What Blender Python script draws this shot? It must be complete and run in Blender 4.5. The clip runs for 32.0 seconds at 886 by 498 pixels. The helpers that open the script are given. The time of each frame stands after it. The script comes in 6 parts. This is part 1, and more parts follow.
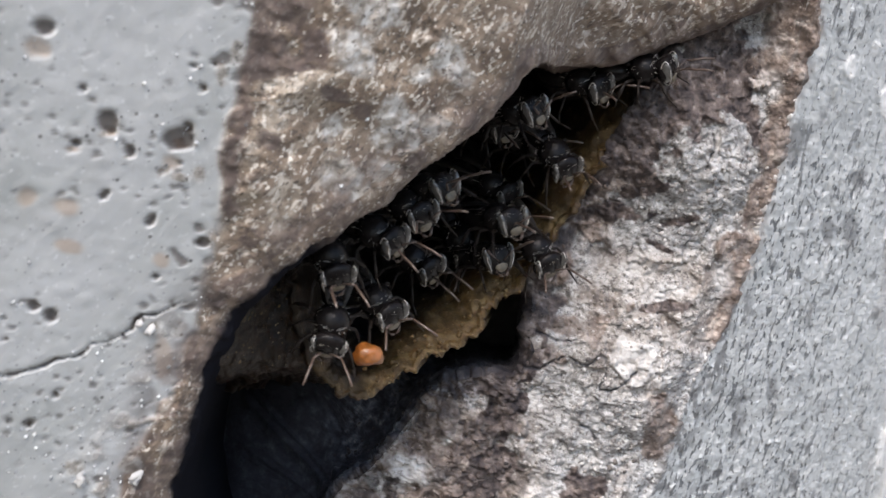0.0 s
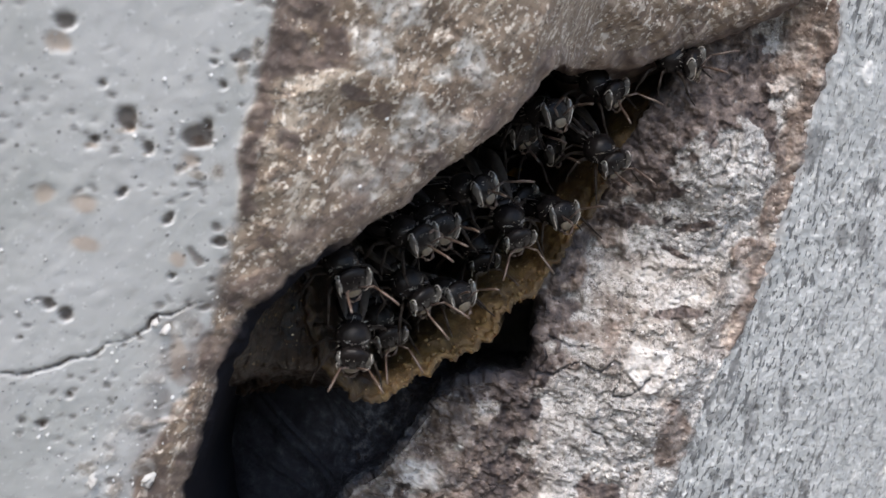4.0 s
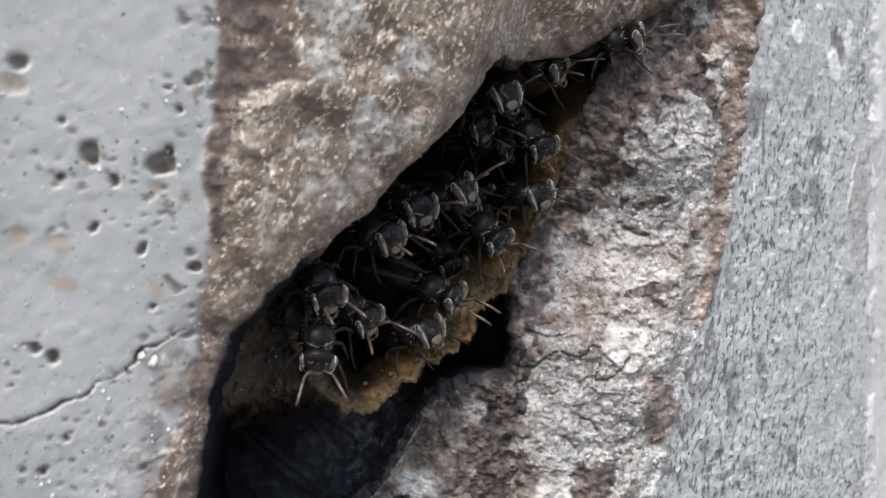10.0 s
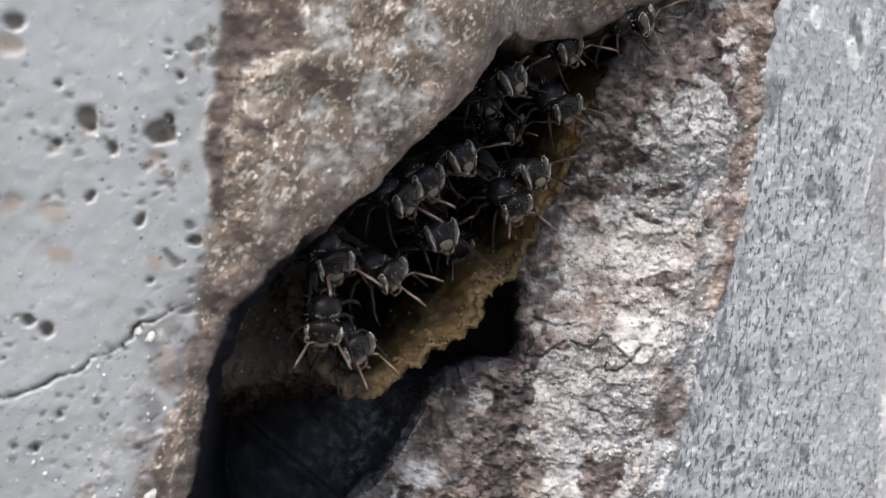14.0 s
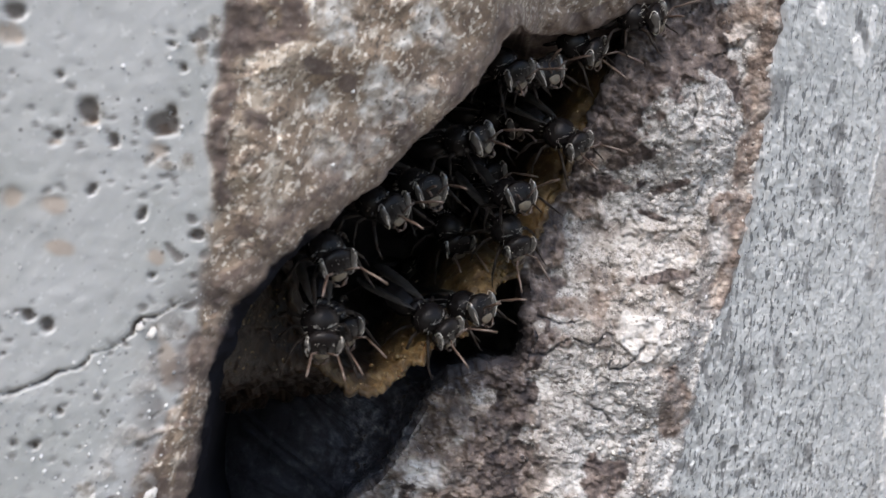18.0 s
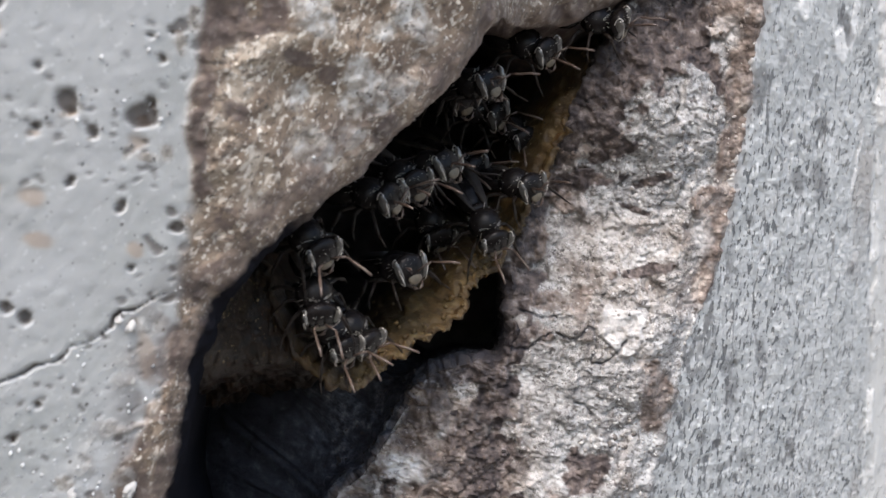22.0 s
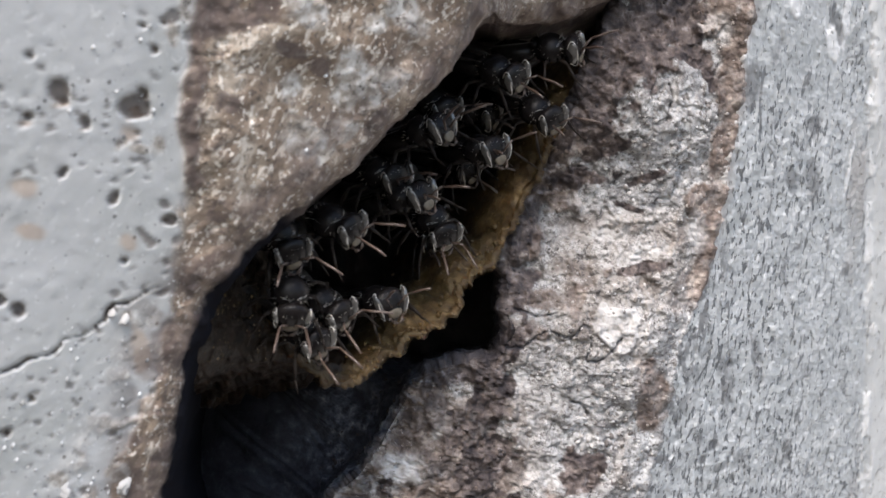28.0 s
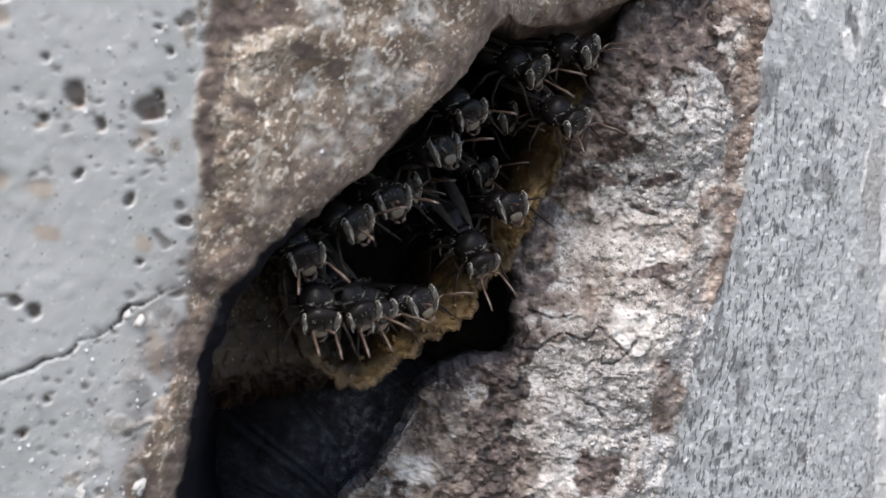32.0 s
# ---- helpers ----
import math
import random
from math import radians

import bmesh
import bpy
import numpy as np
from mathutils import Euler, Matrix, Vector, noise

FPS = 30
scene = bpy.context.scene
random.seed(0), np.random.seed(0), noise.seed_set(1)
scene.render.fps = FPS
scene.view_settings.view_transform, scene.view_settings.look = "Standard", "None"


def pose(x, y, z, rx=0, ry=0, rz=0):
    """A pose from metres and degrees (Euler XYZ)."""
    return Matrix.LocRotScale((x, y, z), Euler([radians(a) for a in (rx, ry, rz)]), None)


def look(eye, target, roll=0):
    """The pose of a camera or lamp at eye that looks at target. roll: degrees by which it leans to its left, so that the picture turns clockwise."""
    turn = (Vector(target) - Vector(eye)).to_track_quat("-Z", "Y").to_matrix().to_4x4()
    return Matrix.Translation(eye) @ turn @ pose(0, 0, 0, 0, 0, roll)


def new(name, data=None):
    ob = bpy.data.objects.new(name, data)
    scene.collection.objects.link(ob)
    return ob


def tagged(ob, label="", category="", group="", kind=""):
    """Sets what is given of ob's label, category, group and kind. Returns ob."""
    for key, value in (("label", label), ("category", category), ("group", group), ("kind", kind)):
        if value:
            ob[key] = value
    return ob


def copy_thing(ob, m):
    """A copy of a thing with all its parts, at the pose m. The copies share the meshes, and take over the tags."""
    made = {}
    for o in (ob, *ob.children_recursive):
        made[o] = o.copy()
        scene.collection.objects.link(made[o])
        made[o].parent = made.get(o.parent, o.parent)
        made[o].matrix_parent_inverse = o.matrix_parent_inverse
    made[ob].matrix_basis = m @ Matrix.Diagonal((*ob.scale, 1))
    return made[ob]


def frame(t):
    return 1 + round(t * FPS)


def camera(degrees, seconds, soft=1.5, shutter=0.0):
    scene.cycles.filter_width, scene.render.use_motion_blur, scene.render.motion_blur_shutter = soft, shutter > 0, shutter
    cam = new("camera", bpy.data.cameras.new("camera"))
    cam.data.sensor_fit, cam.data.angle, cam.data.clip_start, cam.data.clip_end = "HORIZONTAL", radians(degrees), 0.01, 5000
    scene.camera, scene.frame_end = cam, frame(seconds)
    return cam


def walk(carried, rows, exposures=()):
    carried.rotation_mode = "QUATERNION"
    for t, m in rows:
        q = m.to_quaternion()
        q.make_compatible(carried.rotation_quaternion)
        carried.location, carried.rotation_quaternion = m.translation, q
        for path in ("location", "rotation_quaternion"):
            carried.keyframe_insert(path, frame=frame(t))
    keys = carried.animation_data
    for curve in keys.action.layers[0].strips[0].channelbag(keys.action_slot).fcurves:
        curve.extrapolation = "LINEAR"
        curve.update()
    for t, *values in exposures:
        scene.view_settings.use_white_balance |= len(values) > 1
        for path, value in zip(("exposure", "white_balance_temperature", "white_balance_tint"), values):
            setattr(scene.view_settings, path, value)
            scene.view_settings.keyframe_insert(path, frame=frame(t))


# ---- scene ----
MM = 0.001


def aim(x, y, z, yaw, pitch, roll):
    """A camera pose from millimetres and degrees."""
    turn = Euler((radians(90 + pitch), 0, radians(yaw))).to_matrix().to_4x4()
    return Matrix.Translation((x * MM, y * MM, z * MM)) @ turn @ pose(0, 0, 0, 0, 0, roll)


cam = camera(30.0, 32.0, soft=1.5, shutter=0.5)
cam.data.dof.use_dof, cam.data.dof.focus_distance, cam.data.dof.aperture_fstop = True, 0.0750, 210.0
PATH = [
    (0, 2.048, -75.225, 4.285, 2.131, -3.052, 6.429),
    (0.5, 1.876, -74.987, 3.796, 2.469, -2.839, 6.333),
    (1, 1.940, -75.018, 4.013, 2.244, -3.184, 6.649),
    (1.5, 1.466, -74.924, 3.938, 2.114, -3.182, 6.641),
    (2, 1.454, -74.865, 3.763, 2.409, -3.179, 6.739),
    (2.5, 1.276, -74.740, 3.749, 2.316, -3.127, 6.801),
    (3, 1.179, -74.821, 3.769, 2.323, -3.097, 6.836),
    (3.5, 1.159, -74.648, 3.785, 2.014, -2.649, 6.837),
    (5.5, 1.009, -74.753, 3.858, 1.815, -2.594, 7.052),
    (6, 1.116, -74.838, 3.972, 1.634, -2.469, 7.080),
    (6.5, 1.106, -74.687, 3.498, 1.947, -2.292, 6.669),
    (7, 1.790, -74.946, 4.777, 2.157, -1.489, 4.721),
    (7.5, 0.732, -75.379, 3.653, 1.760, -2.277, 3.277),
    (8, 0.796, -75.208, 2.650, 1.785, -1.675, 1.947),
    (8.5, -0.035, -75.342, 1.841, 1.664, -1.586, 0.598),
    (9, -0.359, -75.727, 1.168, 0.720, -1.499, -0.655),
    (9.5, -0.462, -75.812, 0.883, 0.385, -1.253, -1.276),
    (10, 0.204, -75.503, 1.590, 0.033, -0.617, -0.913),
    (10.5, 0.699, -74.643, 1.006, 0.530, -0.257, -0.609),
    (11, 0.812, -74.152, 0.399, 1.261, -0.049, -0.452),
    (11.5, 0.282, -73.982, 0.218, 1.014, -0.214, -0.561),
    (12, 0.510, -74.312, 0.631, 0.308, -0.506, -0.391),
    (12.5, -0.023, -74.183, 0.362, 0.113, -0.650, -0.392),
    (13, 0.359, -74.314, 0.395, 0.168, -0.566, -0.227),
    (13.5, 0.219, -73.930, 0.187, 0.440, -0.182, -0.243),
    (14, 0.302, -73.869, 0.327, 0.374, -0.167, -0.175),
    (14.5, 0.408, -73.925, 0.520, 0.006, -0.077, 0.021),
    (16.5, 0.097, -73.360, 0.580, -0.126, -0.068, 0.172),
    (17, 0.103, -73.245, 0.271, 0.149, -0.066, 0.027),
    (17.5, -0.075, -73.089, 0.130, 0.115, -0.028, -0.067),
    (18, -0.136, -73.120, 0.072, 0.132, -0.075, -0.042),
    (18.5, 0.031, -73.118, -0.041, -0.045, 0.006, -0.078),
    (19, -0.000, -73.148, -0.000, -0.000, 0.000, -0.000),
    (19.5, -0.124, -73.075, -0.157, 0.077, -0.138, -0.055),
    (20, 0.026, -73.047, 0.142, -0.224, -0.117, 0.186),
    (20.5, -0.075, -72.870, 0.173, -0.105, -0.065, 0.123),
    (21, -0.074, -72.785, -0.053, -0.173, 0.022, -0.049),
    (21.5, -0.014, -72.785, 0.039, -0.383, -0.115, 0.050),
    (22, -0.039, -72.856, -0.038, -0.427, -0.213, -0.009),
    (22.5, -0.188, -72.780, -0.147, -0.596, -0.059, -0.062),
    (23, 0.081, -73.030, 0.311, -0.573, -0.279, 0.248),
    (23.5, 0.035, -73.024, 0.329, -0.728, -0.483, 0.247),
    (24, 0.009, -72.838, 0.058, -0.681, -0.178, 0.039),
    (24.5, -0.031, -72.907, 0.125, -0.674, -0.205, 0.084),
    (26.5, 0.248, -72.895, -1.059, -0.481, 0.459, -0.389),
    (27, 0.182, -72.969, -1.129, -0.425, 0.414, -0.403),
    (27.5, 0.229, -72.941, -1.169, -0.490, 0.593, -0.418),
    (28, 0.024, -72.782, -1.278, -0.579, 0.736, -0.533),
    (28.5, 0.184, -72.826, -1.331, -0.197, 0.994, -0.496),
    (29, -0.018, -72.833, -1.186, -0.230, 0.843, -0.473),
    (29.5, 0.138, -72.796, -1.230, -0.206, 0.750, -0.330),
    (30, 0.180, -72.837, -1.189, -0.061, 0.698, -0.314),
    (30.5, 0.103, -73.131, -0.910, -0.532, 0.662, -0.311),
    (31, -0.149, -72.841, -1.053, -0.674, 0.745, -0.409),
    (31.5, 0.103, -72.873, -1.185, -0.395, 0.756, -0.431),
    (32, 0.015, -72.794, -1.258, -0.075, 0.786, -0.409),
]
walk(cam, [(t, aim(*p)) for t, *p in PATH], exposures=[(0.0, 1.5), (32.0, 1.5)])

# ---- light: an overcast day, softest from above and in front of the wall ----
world = bpy.data.worlds.new("overcast_sky")
scene.world = world
world.use_nodes = True
wn = world.node_tree.nodes
sky = wn.new("ShaderNodeTexSky")
sky.sky_type, sky.sun_disc = "NISHITA", False
sky.sun_elevation, sky.sun_rotation = radians(50), radians(194)
sky.dust_density, sky.ozone_density = 1.5, 1.0
wn["Background"].inputs["Strength"].default_value = 0.115
world.node_tree.links.new(sky.outputs["Color"], wn["Background"].inputs["Color"])
sun_data = bpy.data.lights.new("sun", "SUN")
sun_data.energy, sun_data.angle, sun_data.color = 4.0, radians(38), (1.0, 0.905, 0.845)
sun = new("sun", sun_data)
sun.matrix_world = look((-0.10, -0.40, 0.50), (0, 0, 0))


# ---- noise on arrays ----
def lattice(ix, iy, iz, seed):
    h = (ix * 374761393 + iy * 668265263 + iz * 1440662683 + seed * 974711) & 0xFFFFFFFF
    h = ((h ^ (h >> 15)) * 2246822519) & 0xFFFFFFFF
    h = ((h ^ (h >> 13)) * 3266489917) & 0xFFFFFFFF
    return ((h ^ (h >> 16)) & 0xFFFF) / 32767.5 - 1.0


def grain(p, size, seed=0):
    """Smooth value noise, -1 to 1, on an array of points (mm), with cells of the given size."""
    q = p / size + seed * 17.31
    i = np.floor(q).astype(np.int64)
    f = q - i
    f = f * f * f * (f * (f * 6 - 15) + 10)
    out = 0.0
    for a in (0, 1):
        wa = f[..., 0] if a else 1 - f[..., 0]
        for b in (0, 1):
            wb = f[..., 1] if b else 1 - f[..., 1]
            for c in (0, 1):
                wc = f[..., 2] if c else 1 - f[..., 2]
                out = out + wa * wb * wc * lattice(i[..., 0] + a, i[..., 1] + b, i[..., 2] + c, seed)
    return out


def rough(p, size, octaves=4, seed=0, gain=0.5):
    out, amp = 0.0, 1.0
    for n in range(octaves):
        out = out + amp * grain(p, size / 2.03**n, seed + n)
        amp *= gain
    return out


def ridged(p, size, octaves=3, seed=0):
    out, amp = 0.0, 1.0
    for n in range(octaves):
        out = out + amp * (1 - 2 * np.abs(grain(p, size / 2.1**n, seed + n)))
        amp *= 0.5
    return out


def chips(p, size, seed=0):
    """Low plates with sharp, ragged rims at three sizes, about -1 to 1."""
    out, amp = 0.0, 1.0
    for n in range(3):
        out = out + amp * (2 * step(-0.10, 0.10, rough(p, size / 2.0**n, 3, seed + 5 * n)) - 1)
        amp *= 0.55
    return out


def scales(p, size, seed=0):
    """Small overlapping plates: their height, -1 to 1, and seams to darken as shade."""
    v = rough(p, size, 3, seed, 0.45)
    w = rough(p, size * 1.7, 3, seed + 7, 0.45)
    up = step(-0.07, 0.07, v) + 0.8 * step(-0.07, 0.07, w) - 0.9
    seam_shade = np.maximum(1 - step(0.02, 0.13, np.abs(v + 0.06)), 1 - step(0.02, 0.13, np.abs(w + 0.06)))
    return up, seam_shade


def step(a, b, v):
    t = np.clip((v - a) / (b - a), 0, 1)
    return t * t * (3 - 2 * t)


def from_line(x, z, points):
    """The distance of (x, z) from a broken line."""
    best = np.full(np.shape(x), 1e9)
    for (ax, az), (bx, bz) in zip(points, points[1:]):
        dx, dz = bx - ax, bz - az
        t = np.clip(((x - ax) * dx + (z - az) * dz) / (dx * dx + dz * dz), 0, 1)
        best = np.minimum(best, np.hypot(x - ax - t * dx, z - az - t * dz))
    return best


def curve_at(points, s):
    """Points of a smooth line through the given ones, at s from 0 to 1 by length."""
    p = np.array(points, float)
    q = np.vstack([2 * p[0] - p[1], p, 2 * p[-1] - p[-2]])
    fine = []
    for n in range(len(p) - 1):
        a, b, c, d = q[n : n + 4]
        t = np.linspace(0, 1, 24, endpoint=n == len(p) - 2)[:, None]
        fine.append(0.5 * (2 * b + (c - a) * t + (2 * a - 5 * b + 4 * c - d) * t**2 + (3 * b - a - 3 * c + d) * t**3))
    fine = np.vstack(fine)
    far = np.r_[0, np.cumsum(np.linalg.norm(np.diff(fine, axis=0), axis=1))]
    return np.stack([np.interp(s * far[-1], far, fine[:, k]) for k in range(p.shape[1])], -1)


def sheet_mesh(name, grid, layers=None, closed=False, flip=False):
    """A mesh from an array of rows and columns of points in millimetres, with named float layers."""
    rows, cols = grid.shape[:2]
    at = np.arange(rows * cols).reshape(rows, cols)
    if closed:
        at = np.hstack([at, at[:, :1]])
    a, b, c, d = at[:-1, :-1], at[:-1, 1:], at[1:, 1:], at[1:, :-1]
    quads = np.stack([a, d, c, b] if flip else [a, b, c, d], -1).reshape(-1, 4)
    me = bpy.data.meshes.new(name)
    me.vertices.add(rows * cols)
    me.vertices.foreach_set("co", (grid.reshape(-1, 3) * MM).astype(np.float32).ravel())
    me.loops.add(quads.size)
    me.loops.foreach_set("vertex_index", quads.astype(np.int32).ravel())
    me.polygons.add(len(quads))
    me.polygons.foreach_set("loop_start", np.arange(0, quads.size, 4, dtype=np.int32))
    me.polygons.foreach_set("loop_total", np.full(len(quads), 4, dtype=np.int32))
    me.update(calc_edges=True)
    me.validate()
    me.shade_smooth()
    for key, values in (layers or {}).items():
        layer = me.attributes.new(key, "FLOAT", "POINT")
        layer.data.foreach_set("value", np.ascontiguousarray(values, dtype=np.float32).ravel())
    return me


def skirt(grid, layers, top, bottom, back=72.0):
    """Gives a sheet solid outer sides: its ends, and its first or last row, run back to the wall behind."""
    pad = ((int(top), int(bottom)), (1, 1))
    out = np.pad(grid, (*pad, (0, 0)), mode="edge")
    if top:
        out[0, :, 1] = back
    if bottom:
        out[-1, :, 1] = back
    out[:, 0, 1] = out[:, -1, 1] = back
    return out, {k: np.pad(np.broadcast_to(v, grid.shape[:2]), pad, mode="edge") for k, v in layers.items()}


# ---- materials ----
class Nodes:
    """A small helper that adds nodes and links to one material."""

    def __init__(self, name, roughness=0.85):
        self.mat = bpy.data.materials.new(name)
        self.mat.use_nodes = True
        self.tree = self.mat.node_tree
        self.bsdf = self.tree.nodes["Principled BSDF"]
        self.bsdf.inputs["Roughness"].default_value = roughness
        self.place = self.tree.nodes.new("ShaderNodeTexCoord").outputs["Object"]

    def add(self, kind, **values):
        node = self.tree.nodes.new(kind)
        for key, value in values.items():
            node.inputs[key].default_value = value
        return node

    def link(self, a, b):
        self.tree.links.new(a, b)

    def noise(self, size, detail=5.0, rough=0.6, stretch=None, fibre=0.0):
        """Noise with features of about that many millimetres; fibre: how much longer they are along the earth's grain."""
        node = self.add("ShaderNodeTexNoise", Scale=1000.0 / size, Detail=detail, Roughness=rough)
        source = self.place
        if fibre:
            m = self.add("ShaderNodeMapping", Scale=(fibre, 1, 1), Rotation=(0, radians(-58), 0))
            m.vector_type = "TEXTURE"
            self.link(source, m.inputs["Vector"])
            source = m.outputs["Vector"]
        elif stretch:
            m = self.add("ShaderNodeMapping", Scale=stretch)
            self.link(source, m.inputs["Vector"])
            source = m.outputs["Vector"]
        self.link(source, node.inputs["Vector"])
        return node.outputs["Fac"]

    def specks(self, size, low, high):
        """Dots of about that many millimetres: 1 in the dot, 0 outside."""
        node = self.add("ShaderNodeTexVoronoi", Scale=1000.0 / size)
        self.link(self.place, node.inputs["Vector"])
        return self.ramp(node.outputs["Distance"], [(low, (1, 1, 1)), (high, (0, 0, 0))])

    def hairlines(self, size, width=0.02, amount=0.6):
        """Thin crinkled lines: amount on a line, 0 off it, here and there."""
        line = self.ramp(self.noise(size, 4, 0.65), [(0.5 - width, (0, 0, 0)), (0.5, (1, 1, 1)), (0.5 + width, (0, 0, 0))])
        here = self.ramp(self.noise(size * 2.7, 2), [(0.45, (0, 0, 0)), (0.55, (1, 1, 1))])
        return self.math("MULTIPLY", self.math("MULTIPLY", line, here), amount)

    def ramp(self, fac, stops):
        node = self.tree.nodes.new("ShaderNodeValToRGB")
        els = node.color_ramp.elements
        while len(els) < len(stops):
            els.new(0.5)
        for e, (at, col) in zip(els, stops):
            e.position, e.color = at, (*col, 1)
        self.link(fac, node.inputs["Fac"])
        return node.outputs["Color"]

    def layer(self, name):
        node = self.tree.nodes.new("ShaderNodeAttribute")
        node.attribute_name = name
        return node.outputs["Fac"]

    def mix(self, fac, a, b):
        node = self.tree.nodes.new("ShaderNodeMix")
        node.data_type = "RGBA"
        for value, socket in ((fac, node.inputs[0]), (a, node.inputs[6]), (b, node.inputs[7])):
            if isinstance(value, (int, float)):
                socket.default_value = value
            elif isinstance(value, tuple):
                socket.default_value = (*value, 1)
            else:
                self.link(value, socket)
        return node.outputs[2]

    def math(self, op, a, b=None):
        node = self.tree.nodes.new("ShaderNodeMath")
        node.operation = op
        for n, value in enumerate((a, b)):
            if value is None:
                continue
            if isinstance(value, (int, float)):
                node.inputs[n].default_value = value
            else:
                self.link(value, node.inputs[n])
        return node.outputs[0]

    def bump(self, height, mm, strength=1.0):
        node = self.add("ShaderNodeBump", Strength=strength, Distance=mm * MM)
        self.link(height, node.inputs["Height"])
        if self.bsdf.inputs["Normal"].is_linked:
            self.link(self.bsdf.inputs["Normal"].links[0].from_socket, node.inputs["Normal"])
        self.link(node.outputs["Normal"], self.bsdf.inputs["Normal"])

    def colour(self, socket):
        self.link(socket, self.bsdf.inputs["Base Color"])
        return self.mat


def concrete_material():
    n = Nodes("grey_concrete", 0.8)
    base = n.ramp(n.noise(5.0, 4), [(0.25, (0.34, 0.355, 0.345)), (0.5, (0.42, 0.43, 0.43)), (0.75, (0.47, 0.48, 0.485))])
    base = n.mix(n.math("MULTIPLY", n.ramp(n.noise(1.3, 3, 0.5), [(0.56, (0, 0, 0)), (0.70, (1, 1, 1))]), 0.25), base, (0.27, 0.285, 0.28))
    base = n.mix(n.math("MULTIPLY", n.ramp(n.noise(0.3, 2), [(0.62, (0, 0, 0)), (0.70, (1, 1, 1))]), 0.4), base, (0.66, 0.68, 0.68))
    base = n.mix(n.math("MULTIPLY", n.specks(0.9, 0.05, 0.11), 0.85), base, (0.07, 0.068, 0.065))
    base = n.mix(n.math("MULTIPLY", n.specks(0.43, 0.05, 0.14), 0.55), base, (0.10, 0.10, 0.098))
    earth = n.ramp(n.noise(0.95, 4, 0.6, fibre=2.0), [(0.27, (0.055, 0.038, 0.03)), (0.41, (0.128, 0.089, 0.063)), (0.52, (0.21, 0.156, 0.112)), (0.62, (0.30, 0.24, 0.183)), (0.76, (0.47, 0.413, 0.347))])
    tint = n.ramp(n.noise(3.0, 3), [(0.35, (0.17, 0.126, 0.091)), (0.65, (0.30, 0.258, 0.213))])
    earth = n.mix(0.35, earth, tint)
    earth = n.mix(n.layer("tan"), earth, n.ramp(n.noise(0.8, 4, 0.55, fibre=1.7), [(0.30, (0.17, 0.132, 0.096)), (0.5, (0.32, 0.265, 0.207)), (0.7, (0.46, 0.405, 0.34))]))
    earth = n.mix(n.hairlines(0.5, 0.025, 0.6), earth, (0.05, 0.04, 0.033))
    earth = n.mix(n.math("MULTIPLY", n.ramp(n.noise(0.34, 2, 0.5, fibre=2.2), [(0.58, (0, 0, 0)), (0.64, (1, 1, 1))]), 0.6), earth, (0.64, 0.585, 0.51))
    earth = n.mix(n.math("MULTIPLY", n.ramp(n.noise(0.40, 2, 0.5, fibre=2.4), [(0.34, (1, 1, 1)), (0.42, (0, 0, 0))]), 0.6), earth, (0.11, 0.08, 0.06))
    earth = n.mix(n.math("MULTIPLY", n.ramp(n.noise(0.22, 2, 0.5), [(0.58, (0, 0, 0)), (0.64, (1, 1, 1))]), 0.75), earth, (0.70, 0.66, 0.59))
    earth = n.mix(n.math("MULTIPLY", n.ramp(n.noise(0.2, 2, 0.5), [(0.34, (1, 1, 1)), (0.40, (0, 0, 0))]), 0.75), earth, (0.06, 0.048, 0.04))
    base = n.mix(n.layer("earth"), base, earth)
    chalk = n.ramp(n.noise(0.45, 3, 0.55), [(0.33, (0.21, 0.188, 0.16)), (0.47, (0.36, 0.338, 0.307)), (0.62, (0.56, 0.56, 0.545))])
    chalk = n.mix(n.math("MULTIPLY", n.ramp(n.noise(0.24, 2, 0.5), [(0.32, (1, 1, 1)), (0.38, (0, 0, 0))]), 0.85), chalk, (0.06, 0.055, 0.05))
    base = n.mix(n.layer("pale"), base, chalk)
    # shade between the earth's plates, painted into the colour
    base = n.mix(n.math("MULTIPLY", n.layer("seam_shade"), 0.85), base, (0.06, 0.043, 0.035))
    base = n.mix(n.layer("rust"), base, (0.36, 0.26, 0.18))
    # brown patches, plus shade painted on the lip's edge and underside
    base = n.mix(n.layer("umber_shade"), base, n.ramp(n.noise(0.9, 4, 0.6, fibre=1.5), [(0.3, (0.042, 0.032, 0.031)), (0.5, (0.088, 0.065, 0.058)), (0.72, (0.185, 0.142, 0.116))]))
    base = n.mix(n.layer("dark"), base, n.ramp(n.noise(0.5), [(0.3, (0.035, 0.026, 0.022)), (0.7, (0.10, 0.075, 0.06))]))
    # near-black where the lip turns in: the cavity's shade put into colour
    base = n.mix(n.layer("cavity_shade"), base, (0.011, 0.0112, 0.0142))
    n.link(n.math("MULTIPLY", n.math("SUBTRACT", 1.0, n.layer("cavity_shade")), 0.5), n.bsdf.inputs["Specular IOR Level"])
    loose = n.math("ADD", 0.42, n.math("MULTIPLY", n.layer("earth"), 0.58))
    n.bump(n.math("MULTIPLY", n.noise(0.6, 4, 0.6, fibre=1.6), loose), 0.13, 0.8)
    n.bump(n.noise(0.17, 2, 0.5), 0.012, 0.7)
    return n.colour(base)


